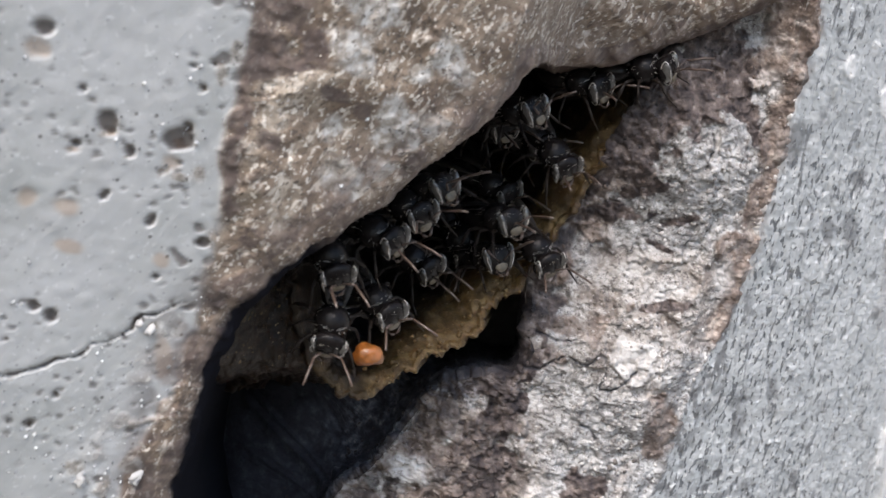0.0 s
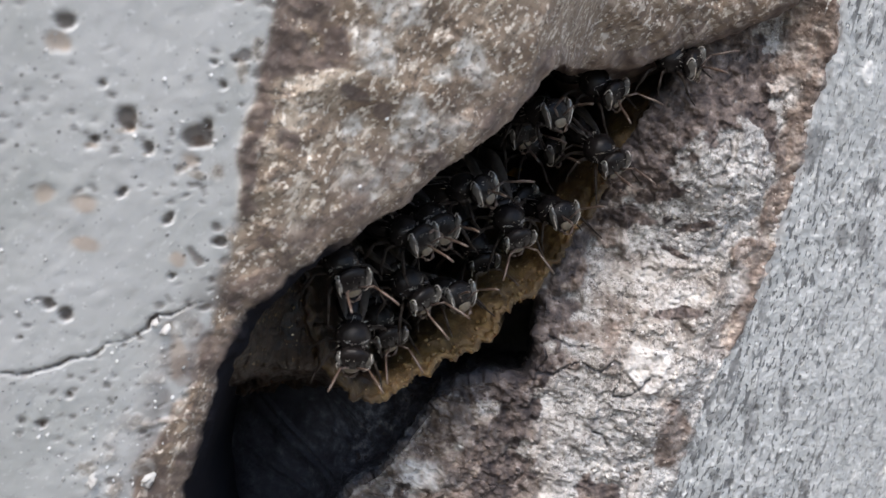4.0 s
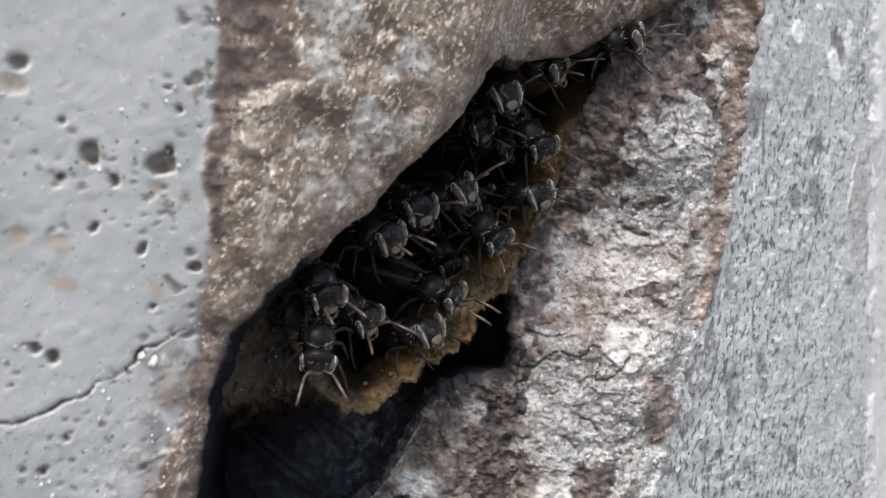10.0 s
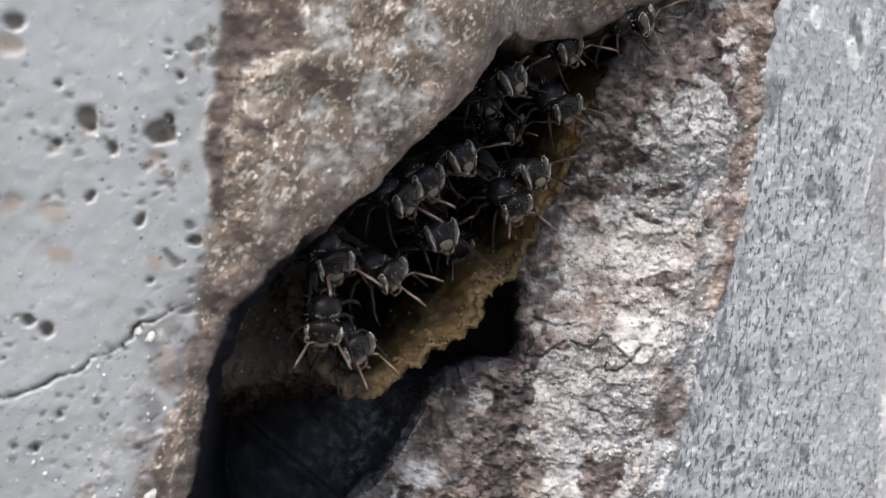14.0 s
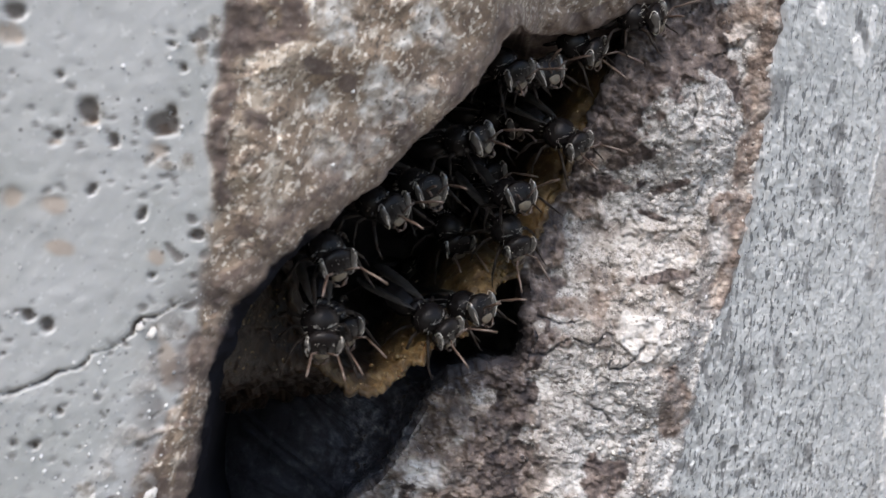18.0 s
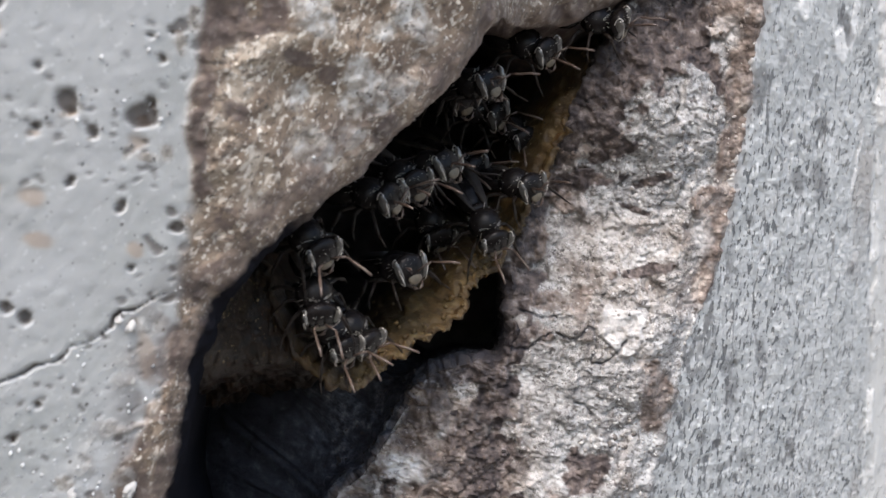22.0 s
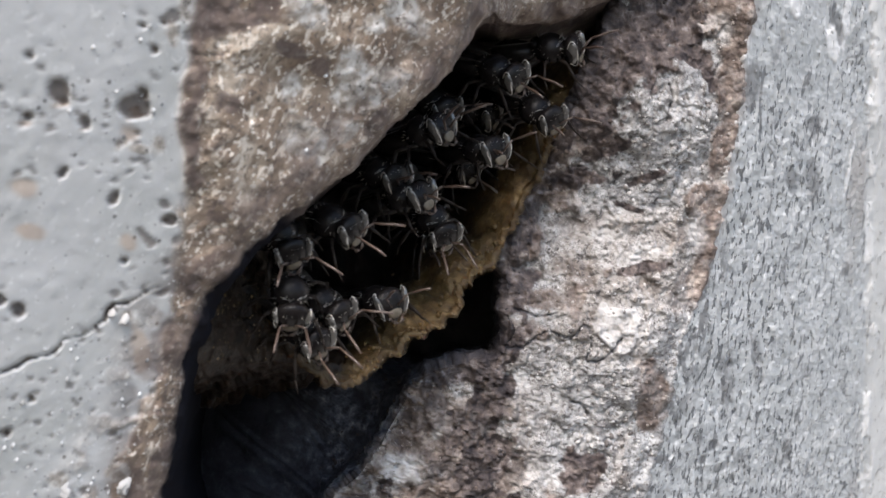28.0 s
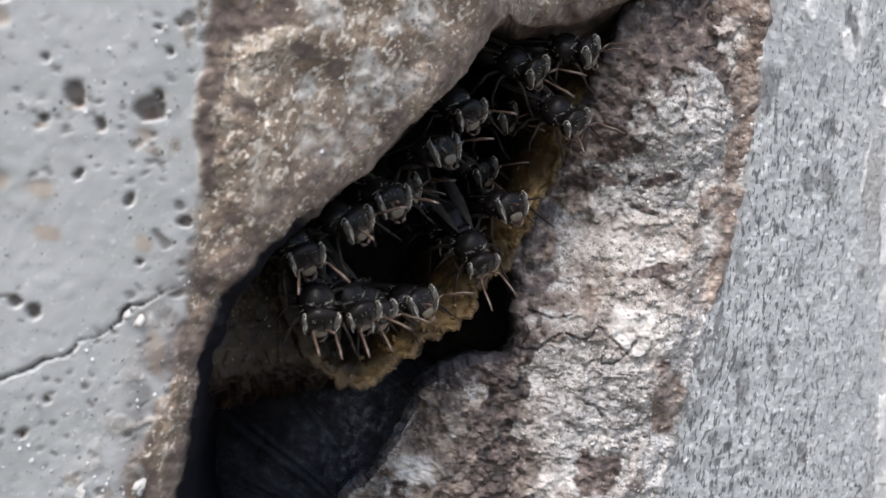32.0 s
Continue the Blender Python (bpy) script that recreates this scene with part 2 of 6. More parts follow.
def stone_material():
    n = Nodes("pale_crusted_stone", 0.75)
    base = n.ramp(n.noise(1.5, 4, 0.6), [(0.27, (0.095, 0.078, 0.069)), (0.38, (0.20, 0.172, 0.153)), (0.48, (0.305, 0.283, 0.262)), (0.66, (0.44, 0.425, 0.41))])
    grey = n.ramp(n.noise(0.7, 4, 0.6), [(0.33, (0.12, 0.122, 0.124)), (0.46, (0.265, 0.266, 0.267)), (0.64, (0.41, 0.414, 0.412))])
    base = n.mix(n.layer("grey"), base, grey)
    base = n.mix(n.math("MULTIPLY", n.ramp(n.noise(0.3, 2, 0.5), [(0.60, (0, 0, 0)), (0.67, (1, 1, 1))]), 0.5), base, (0.58, 0.57, 0.55))
    base = n.mix(n.math("MULTIPLY", n.ramp(n.noise(0.26, 2, 0.5), [(0.34, (1, 1, 1)), (0.40, (0, 0, 0))]), 0.85), base, (0.08, 0.07, 0.066))
    base = n.mix(n.hairlines(0.7, 0.018, 0.7), base, (0.035, 0.03, 0.028))
    base = n.mix(n.hairlines(0.36, 0.03, 0.8), base, (0.05, 0.043, 0.04))
    earth = n.ramp(n.noise(0.7, 4, 0.6), [(0.30, (0.048, 0.033, 0.028)), (0.43, (0.118, 0.089, 0.075)), (0.56, (0.215, 0.172, 0.147)), (0.7, (0.41, 0.355, 0.31))])
    base = n.mix(n.layer("earth"), base, earth)
    base = n.mix(n.layer("pale"), base, n.ramp(n.noise(0.7, 3, 0.5), [(0.30, (0.20, 0.188, 0.178)), (0.42, (0.46, 0.448, 0.435)), (0.7, (0.58, 0.57, 0.56))]))
    # gaps between flakes coloured dark, in place of their small shadows
    base = n.mix(n.math("MULTIPLY", n.layer("seam_shade"), 0.42), base, (0.07, 0.06, 0.055))
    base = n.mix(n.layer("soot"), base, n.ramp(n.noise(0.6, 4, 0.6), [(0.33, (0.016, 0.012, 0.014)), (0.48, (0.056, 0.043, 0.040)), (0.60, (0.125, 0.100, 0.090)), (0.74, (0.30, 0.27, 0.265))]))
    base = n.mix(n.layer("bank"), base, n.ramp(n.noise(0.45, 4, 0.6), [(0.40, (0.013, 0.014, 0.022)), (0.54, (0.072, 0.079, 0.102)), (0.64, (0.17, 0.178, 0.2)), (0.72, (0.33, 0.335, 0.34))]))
    # cracks, and the cavity's shade painted on the inward turn
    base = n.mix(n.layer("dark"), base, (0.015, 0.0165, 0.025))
    n.bump(n.noise(0.55, 4, 0.55), 0.16, 1.0)
    n.bump(n.noise(0.18, 2, 0.5), 0.03, 0.7)
    return n.colour(base)


def strip_material():
    n = Nodes("grey_granular_plaster", 0.75)
    lean, long = (1.35, 0.6, 0.7), (2.0, 0.6, 0.45)
    base = n.ramp(n.noise(2.8, 3), [(0.3, (0.40, 0.414, 0.414)), (0.7, (0.50, 0.51, 0.507))])
    some = n.math("SUBTRACT", 1.0, n.math("MULTIPLY", n.layer("smooth"), 0.45))
    dense = n.math("SUBTRACT", n.noise(0.34, 2.0, 0.5, lean), n.math("MULTIPLY", n.math("SUBTRACT", 1.0, n.layer("smooth")), 0.06))
    flecks = n.ramp(dense, [(0.335, (1, 1, 1)), (0.36, (0, 0, 0))])
    base = n.mix(n.math("MULTIPLY", n.math("MULTIPLY", flecks, 0.85), some), base, (0.085, 0.092, 0.098))
    dashes = n.ramp(n.noise(0.8, 2, 0.5, long), [(0.32, (1, 1, 1)), (0.36, (0, 0, 0))])
    base = n.mix(n.math("MULTIPLY", dashes, 0.8), base, (0.13, 0.135, 0.14))
    white = n.ramp(n.noise(0.42, 2, 0.5, lean), [(0.60, (0, 0, 0)), (0.67, (1, 1, 1))])
    base = n.mix(n.math("MULTIPLY", n.math("MULTIPLY", white, 0.55), some), base, (0.76, 0.77, 0.77))
    # plate gaps darkened in colour, as crevice shade
    base = n.mix(n.math("MULTIPLY", n.layer("seam_shade"), 0.4), base, (0.12, 0.125, 0.13))
    # brown tint at the stone's edge, and a painted shadow band by the fold
    base = n.mix(n.math("MULTIPLY", n.layer("shade_and_stain"), 0.6), base, (0.31, 0.285, 0.265))
    base = n.mix(n.layer("pale"), base, (0.72, 0.715, 0.70))
    base = n.mix(n.layer("dark"), base, (0.085, 0.085, 0.088))
    n.bump(n.math("SUBTRACT", 1.0, flecks), 0.09, 1.0)
    n.bump(n.noise(0.44, 2, 0.5, lean), 0.06, 0.8)
    n.bump(n.noise(0.2, 2, 0.5), 0.015, 0.6)
    return n.colour(base)


def cavity_material():
    n = Nodes("dark_cavity_shade", 0.7)
    # the hollow's shade is put into the back's dark colour
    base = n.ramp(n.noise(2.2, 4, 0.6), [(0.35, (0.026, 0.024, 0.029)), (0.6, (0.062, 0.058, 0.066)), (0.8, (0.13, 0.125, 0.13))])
    n.bump(n.noise(0.6, 5), 0.2, 0.8)
    return n.colour(base)


def wax_material():
    n = Nodes("yellow_brown_wax", 0.5)
    n.bsdf.inputs["Specular IOR Level"].default_value = 0.25
    base = n.ramp(n.noise(0.5, 6, 0.7), [(0.3, (0.031, 0.017, 0.006)), (0.5, (0.094, 0.058, 0.023)), (0.72, (0.20, 0.138, 0.062))])
    # dark resin tone, and shade painted inside and behind the rim
    base = n.mix(n.layer("dull_and_shade"), base, n.ramp(n.noise(0.6, 5), [(0.35, (0.0035, 0.0026, 0.002)), (0.62, (0.017, 0.0092, 0.0048)), (0.8, (0.07, 0.043, 0.021))]))
    n.bsdf.inputs["Subsurface Weight"].default_value = 0.15
    n.bsdf.inputs["Subsurface Radius"].default_value = (0.0006, 0.0003, 0.0001)
    n.bsdf.inputs["Subsurface Scale"].default_value = 1.0
    n.bump(n.noise(0.25, 5), 0.08, 0.9)
    return n.colour(base)


CONCRETE, STONE, STRIP, CAVITY, WAX = concrete_material(), stone_material(), strip_material(), cavity_material(), wax_material()


def link_sheet(name, me, material, parent=None, label="", category="", kind=""):
    me.materials.append(material)
    ob = new(name, me)
    ob.parent = parent
    return tagged(ob, label, category, "", kind)


def blobs(x, z, spots, p, seed, wobble=0.35, soft=0.2):
    """1 inside ragged oval spots (x, z, half width, half height, lean in degrees), 0 outside."""
    out = np.zeros(np.shape(x))
    uneven = rough(p, 0.9, 4, seed) * wobble
    for sx, sz, a, b, lean in spots:
        c, s = math.cos(radians(lean)), math.sin(radians(lean))
        u, v = ((x - sx) * c + (z - sz) * s) / a, (-(x - sx) * s + (z - sz) * c) / b
        out = np.maximum(out, 1 - step(0.95 - soft, 0.95 + soft, np.hypot(u, v) + uneven))
    return out


# ---- the grey concrete slab with its broken, earthy lip ----
LIP = [(0.5, -19.0), (-4.0, -17.8), (-7.5, -15.5), (-9.6, -12.5), (-10.1, -9.6), (-9.55, -6.9), (-8.95, -4.4), (-8.5, -2.9), (-7.9, -1.8), (-6.9, -0.5), (-5.8, 0.5), (-4.5, 1.7), (-3.5, 2.6), (-2.3, 3.8),
       (-1.1, 5.0), (-0.1, 6.1), (0.9, 7.4), (2.3, 9.1), (4.2, 9.6), (6.0, 10.1), (7.6, 11.0), (10.4, 12.3), (12.2, 13.7), (13.2, 16.0), (13.8, 20.0), (14.0, 26.0)]
CRACK = [(-15.6, -4.9), (-14.25, -4.53), (-13.6, -4.45), (-13.0, -4.04), (-12.4, -3.95), (-11.85, -3.44), (-11.2, -3.2), (-10.68, -2.82), (-10.38, -2.25), (-9.6, -2.05), (-8.93, -1.71)]
EARTH_EDGE = [(-6.9, 30.0), (-7.0, 9.5), (-7.16, 7.92), (-7.6, 6.19), (-8.02, 2.64), (-8.31, -0.17), (-8.8, -2.31), (-9.3, -5.13), (-10.3, -7.1), (-11.0, -8.73), (-11.5, -14.0), (-11.5, -30.0)]
PITS = [(-11.21, 4.34, 0.24, 0.34, 0), (-12.09, 3.55, 0.2, 0.18, 0), (-10.62, 3.45, 0.14, 0.19, 0), (-9.25, 3.96, 0.36, 0.35, 20), (-8.96, 4.45, 0.13, 0.21, 0), (-11.38, 1.87, 0.11, 0.19, -30), (-10.06, 1.19, 0.13, 0.25, -30), (-13.46, -2.06, 0.12, 0.15, 0),
        (-13.02, -2.45, 0.16, 0.2, 0), (-12.99, -5.35, 0.12, 0.16, 0), (-13.79, -6.52, 0.14, 0.18, 0), (-11.83, 5.27, 0.1, 0.11, 0), (-12.77, 6.96, 0.34, 0.31, 0), (-8.77, 6.44, 0.17, 0.15, 0), (-8.2, 6.6, 0.11, 0.08, 0), (-8.51, 5.8, 0.13, 0.14, 0), (-9.95, -0.84, 0.15, 0.15, 0), (-8.51, 0.49, 0.15, 0.17, 0)]
SCARS = [(-9.39, 3.15, 0.36, 0.39, 20), (-9.77, -0.32, 0.24, 0.26, 0), (-11.12, 3.98, 0.2, 0.14, 0), (-12.15, 3.30, 0.2, 0.1, 0), (-12.82, 6.31, 0.35, 0.31, 0), (-12.33, 1.39, 0.44, 0.38, 0), (-12.34, 0.02, 0.42, 0.25, -15), (-13.41, 1.57, 0.31, 0.41, 0), (-9.78, -3.86, 0.27, 0.8, 0), (-9.6, -6.4, 0.4, 0.9, 0)]
CHALK = [(-9.70, 2.87, 0.14, 0.33, -25), (-9.15, 2.70, 0.29, 0.11, 0), (-9.98, -2.75, 0.26, 0.24, 0), (-11.25, 3.90, 0.21, 0.1, 0), (-10.64, 3.22, 0.14, 0.07, 0), (-7.46, 7.05, 0.23, 0.47, 0), (-7.92, 6.24, 0.22, 0.44, 0), (-10.7, -8.2, 0.4, 0.35, 0), (-12.5, -8.2, 0.35, 0.3, 0), (-8.6, 2.9, 0.16, 0.3, 0)]
UMBER = [(-6.6, 7.31, 0.66, 1.2, 0), (-5.12, 7.5, 0.40, 0.85, 0), (-5.83, 6.88, 0.9, 0.42, 0), (-6.48, 4.26, 0.51, 0.44, -30), (-7.40, 5.3, 0.5, 1.4, 0), (-7.75, 3.3, 0.42, 1.2, 0), (-7.2, 6.6, 0.4, 0.9, 0), (-7.74, 1.82, 0.41, 0.41, 0), (-4.38, 6.1, 0.61, 0.36, -20), (-3.58, 5.66, 0.44, 0.37, 0), (-6.95, 0.79, 0.45, 0.42, 30), (-8.93, -3.91, 0.24, 1.22, 0), (-6.2, 9.2, 1.2, 1.2, 0)]
TAN = [(-6.39, 5.78, 0.58, 0.71, 0), (-6.19, 5.0, 0.52, 0.61, 0), (-4.89, 6.63, 0.74, 0.21, 10), (-6.72, 3.24, 0.62, 0.44, -20), (-5.87, 2.72, 0.53, 0.45, 40), (-5.1, 5.9, 0.28, 0.43, 0), (-3.18, 6.71, 0.44, 0.22, 0), (-7.0, 2.2, 0.5, 0.6, 0), (-6.0, 1.6, 0.35, 0.9, -30)]
GREY = [(-3.87, 7.75, 0.79, 0.85, 0), (-2.23, 5.49, 0.69, 0.87, 0), (-4.52, 4.85, 0.30, 0.48, -30), (-3.94, 3.38, 0.9, 0.77, -25), (-2.79, 3.63, 0.58, 0.47, 0), (-1.09, 5.49, 0.52, 0.46, 0), (-1.66, 7.23, 0.39, 0.26, 0), (-0.48, 7.81, 0.6, 0.74, 0), (-2.86, 4.78, 0.46, 0.46, 0), (-3.6, 9.4, 1.0, 0.9, 0)]
SPLIT = [(-4.75, 4.42), (-4.52, 4.07), (-4.35, 3.7), (-4.03, 3.47), (-3.85, 3.1)]


def slab_depth(x, z):
    return -9.93 + 0.88 * x - 0.553 * z


def concrete_slab():
    ns = 820
    s = np.linspace(0, 1, ns)
    lip = curve_at(LIP, s)
    tangent = np.gradient(lip, axis=0)
    tangent /= np.linalg.norm(tangent, axis=1)[:, None]
    inward = np.stack([tangent[:, 1], -tangent[:, 0]], -1)
    fan = np.radians(np.interp(s, [0, 0.12, 0.45, 0.75, 1], [250, 195, 168, 120, 85]))
    away = np.stack([np.cos(fan), np.sin(fan)], -1)
    far = np.r_[np.linspace(60, 16, 24)[:-1], np.linspace(16, 0, 210)]
    xz = lip[None] + far[:, None, None] * away[None]
    x, z = xz[..., 0], xz[..., 1]
    recess = 6.0 * step(1.2, 3.6, x - 0.25 * (z - 8)) * step(6.0, 8.5, z) * (1 - 0.35 * step(8.0, 13.0, x))
    flat = np.stack([x, recess, z], -1)
    edge = curve_at(EARTH_EDGE, np.linspace(0, 1, 200))
    border = np.interp(z, edge[::-1, 1], edge[::-1, 0])
    ragged = x - border + 0.22 * rough(flat, 1.6, 4, 5)
    earth = step(-0.14, 0.2, ragged)
    below = step(-2.2, 0.2, ragged) * step(-1.0, -5.0, z) * step(-0.1, 0.35, rough(flat, 1.0, 4, 8))
    earth = np.maximum(earth, 0.8 * below)
    crack = from_line(x + 0.10 * rough(flat, 0.7, 3, 3), z + 0.10 * rough(flat, 0.7, 3, 4), CRACK)
    crack_mark = 1 - step(0.01, 0.075, crack - 0.05 * rough(flat, 0.8, 2, 14))
    pits = blobs(x, z, PITS, flat, 21, 0.55)
    scars = blobs(x, z, SCARS, flat, 47, 0.5, 0.3) * (1 - earth)
    turned = np.stack([0.84 * x + 0.54 * z, recess, 0.84 * z - 0.54 * x], -1)
    small = np.maximum(step(0.54, 0.68, grain(turned, 0.38, 31)) * step(-0.4, 0.3, grain(flat, 4.0, 33) + 0.9 * step(-3.5, -0.5, ragged) + 0.6 * step(-2.0, -6.0, z) - 0.35), 0.8 * step(0.47, 0.62, grain(turned, 0.21, 34)) * step(-0.4, 0.2, grain(flat, 2.5, 35))) * (1 - earth)
    band = blobs(x, z, UMBER, flat, 41, 0.28)
    tan = blobs(x, z, TAN, flat, 43, 0.5, 0.35) * earth
    split = 1 - step(0.0, 0.07, from_line(x + 0.2 * rough(flat, 0.5, 3, 15), z, SPLIT) - 0.05 * rough(flat, 0.5, 2, 16))
    grey = blobs(x, z, GREY, flat, 45, 0.6, 0.25)
    lump = earth * (0.30 * rough(flat, 2.2, 3, 51) + 0.03 * ridged(flat, 0.8, 3, 53) + 0.022 * chips(flat, 0.8, 151))
    plates, seam_shade = scales(flat, 0.5, 181)
    patchy = step(-0.5, 0.4, rough(flat, 1.8, 3, 188))
    lump = lump + earth * 0.08 * plates * patchy
    seam_shade = seam_shade * earth * patchy * step(-0.1, 0.5, rough(flat, 0.8, 3, 183))
    out = 0.05 * rough(flat, 3.0, 3, 61) + 0.018 * grain(flat, 0.35, 62)
    y = slab_depth(x, z) - lump - out + 0.2 * crack_mark + 0.2 * pits + 0.07 * small + 0.1 * scars * step(1.0, 2.0, z) + 0.06 * split + recess
    y = y - 0.2 * earth * step(0, 2.0, ragged) - 0.35 * rough(flat, 1.1, 4, 54) * step(0.2, 2.0, recess)
    front = np.stack([x, y, z], -1)
    # the lip turns over into the cavity
    turn = np.radians(np.linspace(45, 112, 26))[1:]
    inner = np.linspace(0, 1, 26)[1:]
    r, start = 2.35, math.radians(45)
    rows, last = [], front[-1]
    for a in turn:
        rows.append(np.stack([last[:, 0] + inward[:, 0] * r * (np.sin(a) - np.sin(start)), last[:, 1] + r * (np.cos(start) - np.cos(a)), last[:, 2] + inward[:, 1] * r * (np.sin(a) - np.sin(start))], -1))
    end = rows[-1]
    hang = -2.5 + 7.5 * step(1.5, 4.5, lip[:, 0]) * step(16.0, 12.0, lip[:, 0])
    for t in inner:
        rows.append(np.stack([end[:, 0] + inward[:, 0] * hang * t, end[:, 1] + (24.0 - end[:, 1]) * t, end[:, 2] + inward[:, 1] * hang * t], -1))
    roll = np.stack(rows)
    wob = (0.16 * rough(roll, 1.6, 3, 71) + 0.04 * ridged(roll, 0.8, 3, 53))[..., None] * np.clip(np.arange(len(rows)) / 8.0, 0, 1)[:, None, None]
    wob = wob + (0.05 * scales(roll, 0.6, 184)[0] * (np.clip(np.arange(len(rows)) / 5.0, 0, 1) * (np.arange(len(rows)) < len(turn)))[:, None])[..., None]
    roll = roll + wob * np.stack([inward[:, 0], -0.5 + 0 * s, inward[:, 1]], -1)[None]
    grid = np.concatenate([front, roll])
    pad = np.ones(roll.shape[:2])
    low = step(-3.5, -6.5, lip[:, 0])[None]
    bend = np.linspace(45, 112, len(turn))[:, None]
    # row-by-row darkening that paints shade on the lip's inner side
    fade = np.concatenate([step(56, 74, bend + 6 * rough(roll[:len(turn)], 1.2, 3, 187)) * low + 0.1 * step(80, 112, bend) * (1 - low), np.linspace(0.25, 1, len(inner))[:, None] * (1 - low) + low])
    cavity_shade = np.concatenate([0 * earth, fade])
    both = lambda a, b: np.concatenate([a, pad * b])  # noqa: E731
    rust = scars * 0.55
    pale = np.maximum(grey * 0.8, 0.9 * blobs(x, z, CHALK, flat, 49, 0.4))
    dark = np.clip(crack_mark * 0.9 + pits * 0.85 + small * 0.7 + split * 0.45, 0, 1)
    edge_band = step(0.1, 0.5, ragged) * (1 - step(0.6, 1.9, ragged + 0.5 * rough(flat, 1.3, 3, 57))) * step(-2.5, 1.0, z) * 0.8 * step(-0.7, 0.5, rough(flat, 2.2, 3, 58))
    umber_shade = np.clip(np.maximum(band * 0.9, 0.75 * edge_band) * earth * (1 - 0.8 * tan), 0, 1)
    umber_shade = umber_shade * step(-0.55, 0.15, rough(flat, 0.6, 3, 189) + 1.3 * umber_shade - 0.5)
    umber_shade = np.maximum(umber_shade, step(0.4, 3.0, recess + 1.2 * rough(flat, 1.4, 4, 59)) * (0.15 + 0.2 * grain(flat, 0.9, 60)))
    # the lip's edge is darkened in colour, as shade where it rounds off
    umber_shade = np.maximum(umber_shade, (0.85 * (1 - step(0.1, 2.2, far)))[:, None] * (1 - 0.5 * step(-4.0, 0.0, lip[:, 0]))[None] * step(-0.6, 0.4, rough(flat, 0.9, 3, 186)))
    # the turned-under side carries the same painted shade
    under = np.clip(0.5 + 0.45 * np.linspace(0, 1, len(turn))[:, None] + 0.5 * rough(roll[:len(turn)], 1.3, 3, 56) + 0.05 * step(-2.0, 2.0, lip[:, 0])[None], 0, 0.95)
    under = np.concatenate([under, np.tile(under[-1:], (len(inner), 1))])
    layers = {"earth": both(earth, 1.0), "dark": both(dark, 0.0), "cavity_shade": np.clip(cavity_shade * 1.4, 0, 1) * (1 - 0.85 * step(1.0, 4.0, grid[..., 0]) * (1 - step(2.0, 8.0, grid[..., 1]))), "pale": both(pale, 0.0), "rust": both(rust, 0.0), "tan": both(tan, 0.0), "umber_shade": np.concatenate([umber_shade, under]), "seam_shade": np.concatenate([seam_shade, 0.8 * scales(roll, 0.6, 184)[1] * (np.arange(len(rows)) < len(turn))[:, None]])}
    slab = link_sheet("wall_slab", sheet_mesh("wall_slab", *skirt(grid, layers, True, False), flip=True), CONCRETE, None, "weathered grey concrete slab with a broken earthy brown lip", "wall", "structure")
    return slab, grid[:len(far) + len(turn)], layers


# ---- the pale crusted stone below and beside the cavity ----
CAVITY_EDGE = [(14.0, 22.0), (12.7, 16.2), (11.0, 13.9), (9.5, 12.2), (8.75, 10.6), (7.9, 8.7), (6.9, 6.5), (5.7, 4.5), (4.75, 2.77), (4.2, 1.0), (3.45, -0.3), (3.55, -1.7), (3.6, -4.1), (3.1, -5.2), (1.2, -5.45), (-0.1, -5.9), (-1.0, -7.1),
               (-2.1, -8.9), (-3.0, -10.2), (-4.2, -11.3), (-5.2, -13.5), (-4.5, -17.0), (0.0, -20.5)]
STONE_EDGE = [(16.0, 20.0), (14.7, 14.0), (14.45, 11.14), (14.26, 7.4), (13.83, 3.6), (13.36, 1.05), (12.71, -2.03), (11.83, -4.1), (11.21, -6.43), (10.71, -9.31), (10.08, -11.46), (8.8, -16.0), (6.0, -24.0)]
STONE_FLAKE = [(8.37, -4.06, 0.85, 1.15, -20), (8.83, -3.42, 0.68, 0.51, 0)]
STONE_PALE = [(11.0, 6.33, 0.47, 0.65, 0), (11.53, 5.72, 0.78, 0.5, 0), (4.2, -6.3, 0.36, 0.87, -10), (9.57, -0.74, 1.15, 0.5, 15), (12.45, 0.03, 0.53, 0.92, 0), (6.94, 1.53, 0.72, 0.5, -20), (13.02, 9.36, 0.63, 0.5, 0), (0.4, -8.52, 0.3, 0.35, 0), (-1.1, -10.02, 0.85, 0.51, -20),
              (5.14, -10.46, 0.78, 0.57, 0), (8.25, 0.53, 0.78, 0.51, 0), (6.44, 0.53, 0.62, 0.5, 0), (12.7, 11.2, 0.5, 0.5, 0)]
STONE_BROWN = [(13.4, 6.88, 0.47, 1.6, -8), (13.29, 3.85, 0.53, 1.6, -8), (12.54, 1.81, 0.69, 0.92, 0), (12.45, -2.03, 0.69, 0.88, 0), (12.48, -1.26, 0.43, 0.62, 0), (13.0, 10.1, 1.0, 0.99, 0), (10.1, -7.0, 0.85, 1.6, 4), (12.98, 0.28, 0.27, 0.77, 0), (4.39, 2.27, 1.01, 1.49, 0), (4.41, 0.03, 1.12, 1.25, 0), (5.07, -2.62, 1.02, 0.51, -10), (-0.6, -9.01, 1.25, 1.53, 0),
               (-2.35, -9.73, 0.74, 0.51, 0), (0.4, -7.5, 1.01, 1.02, 0), (6.17, 1.66, 0.66, 0.75, 0), (3.8, -4.0, 0.51, 0.76, 0), (1.5, -12.6, 4.0, 2.4, 0), (13.3, 12.4, 1.0, 1.6, 0), (6.7, 4.6, 1.6, 1.0, 20)]
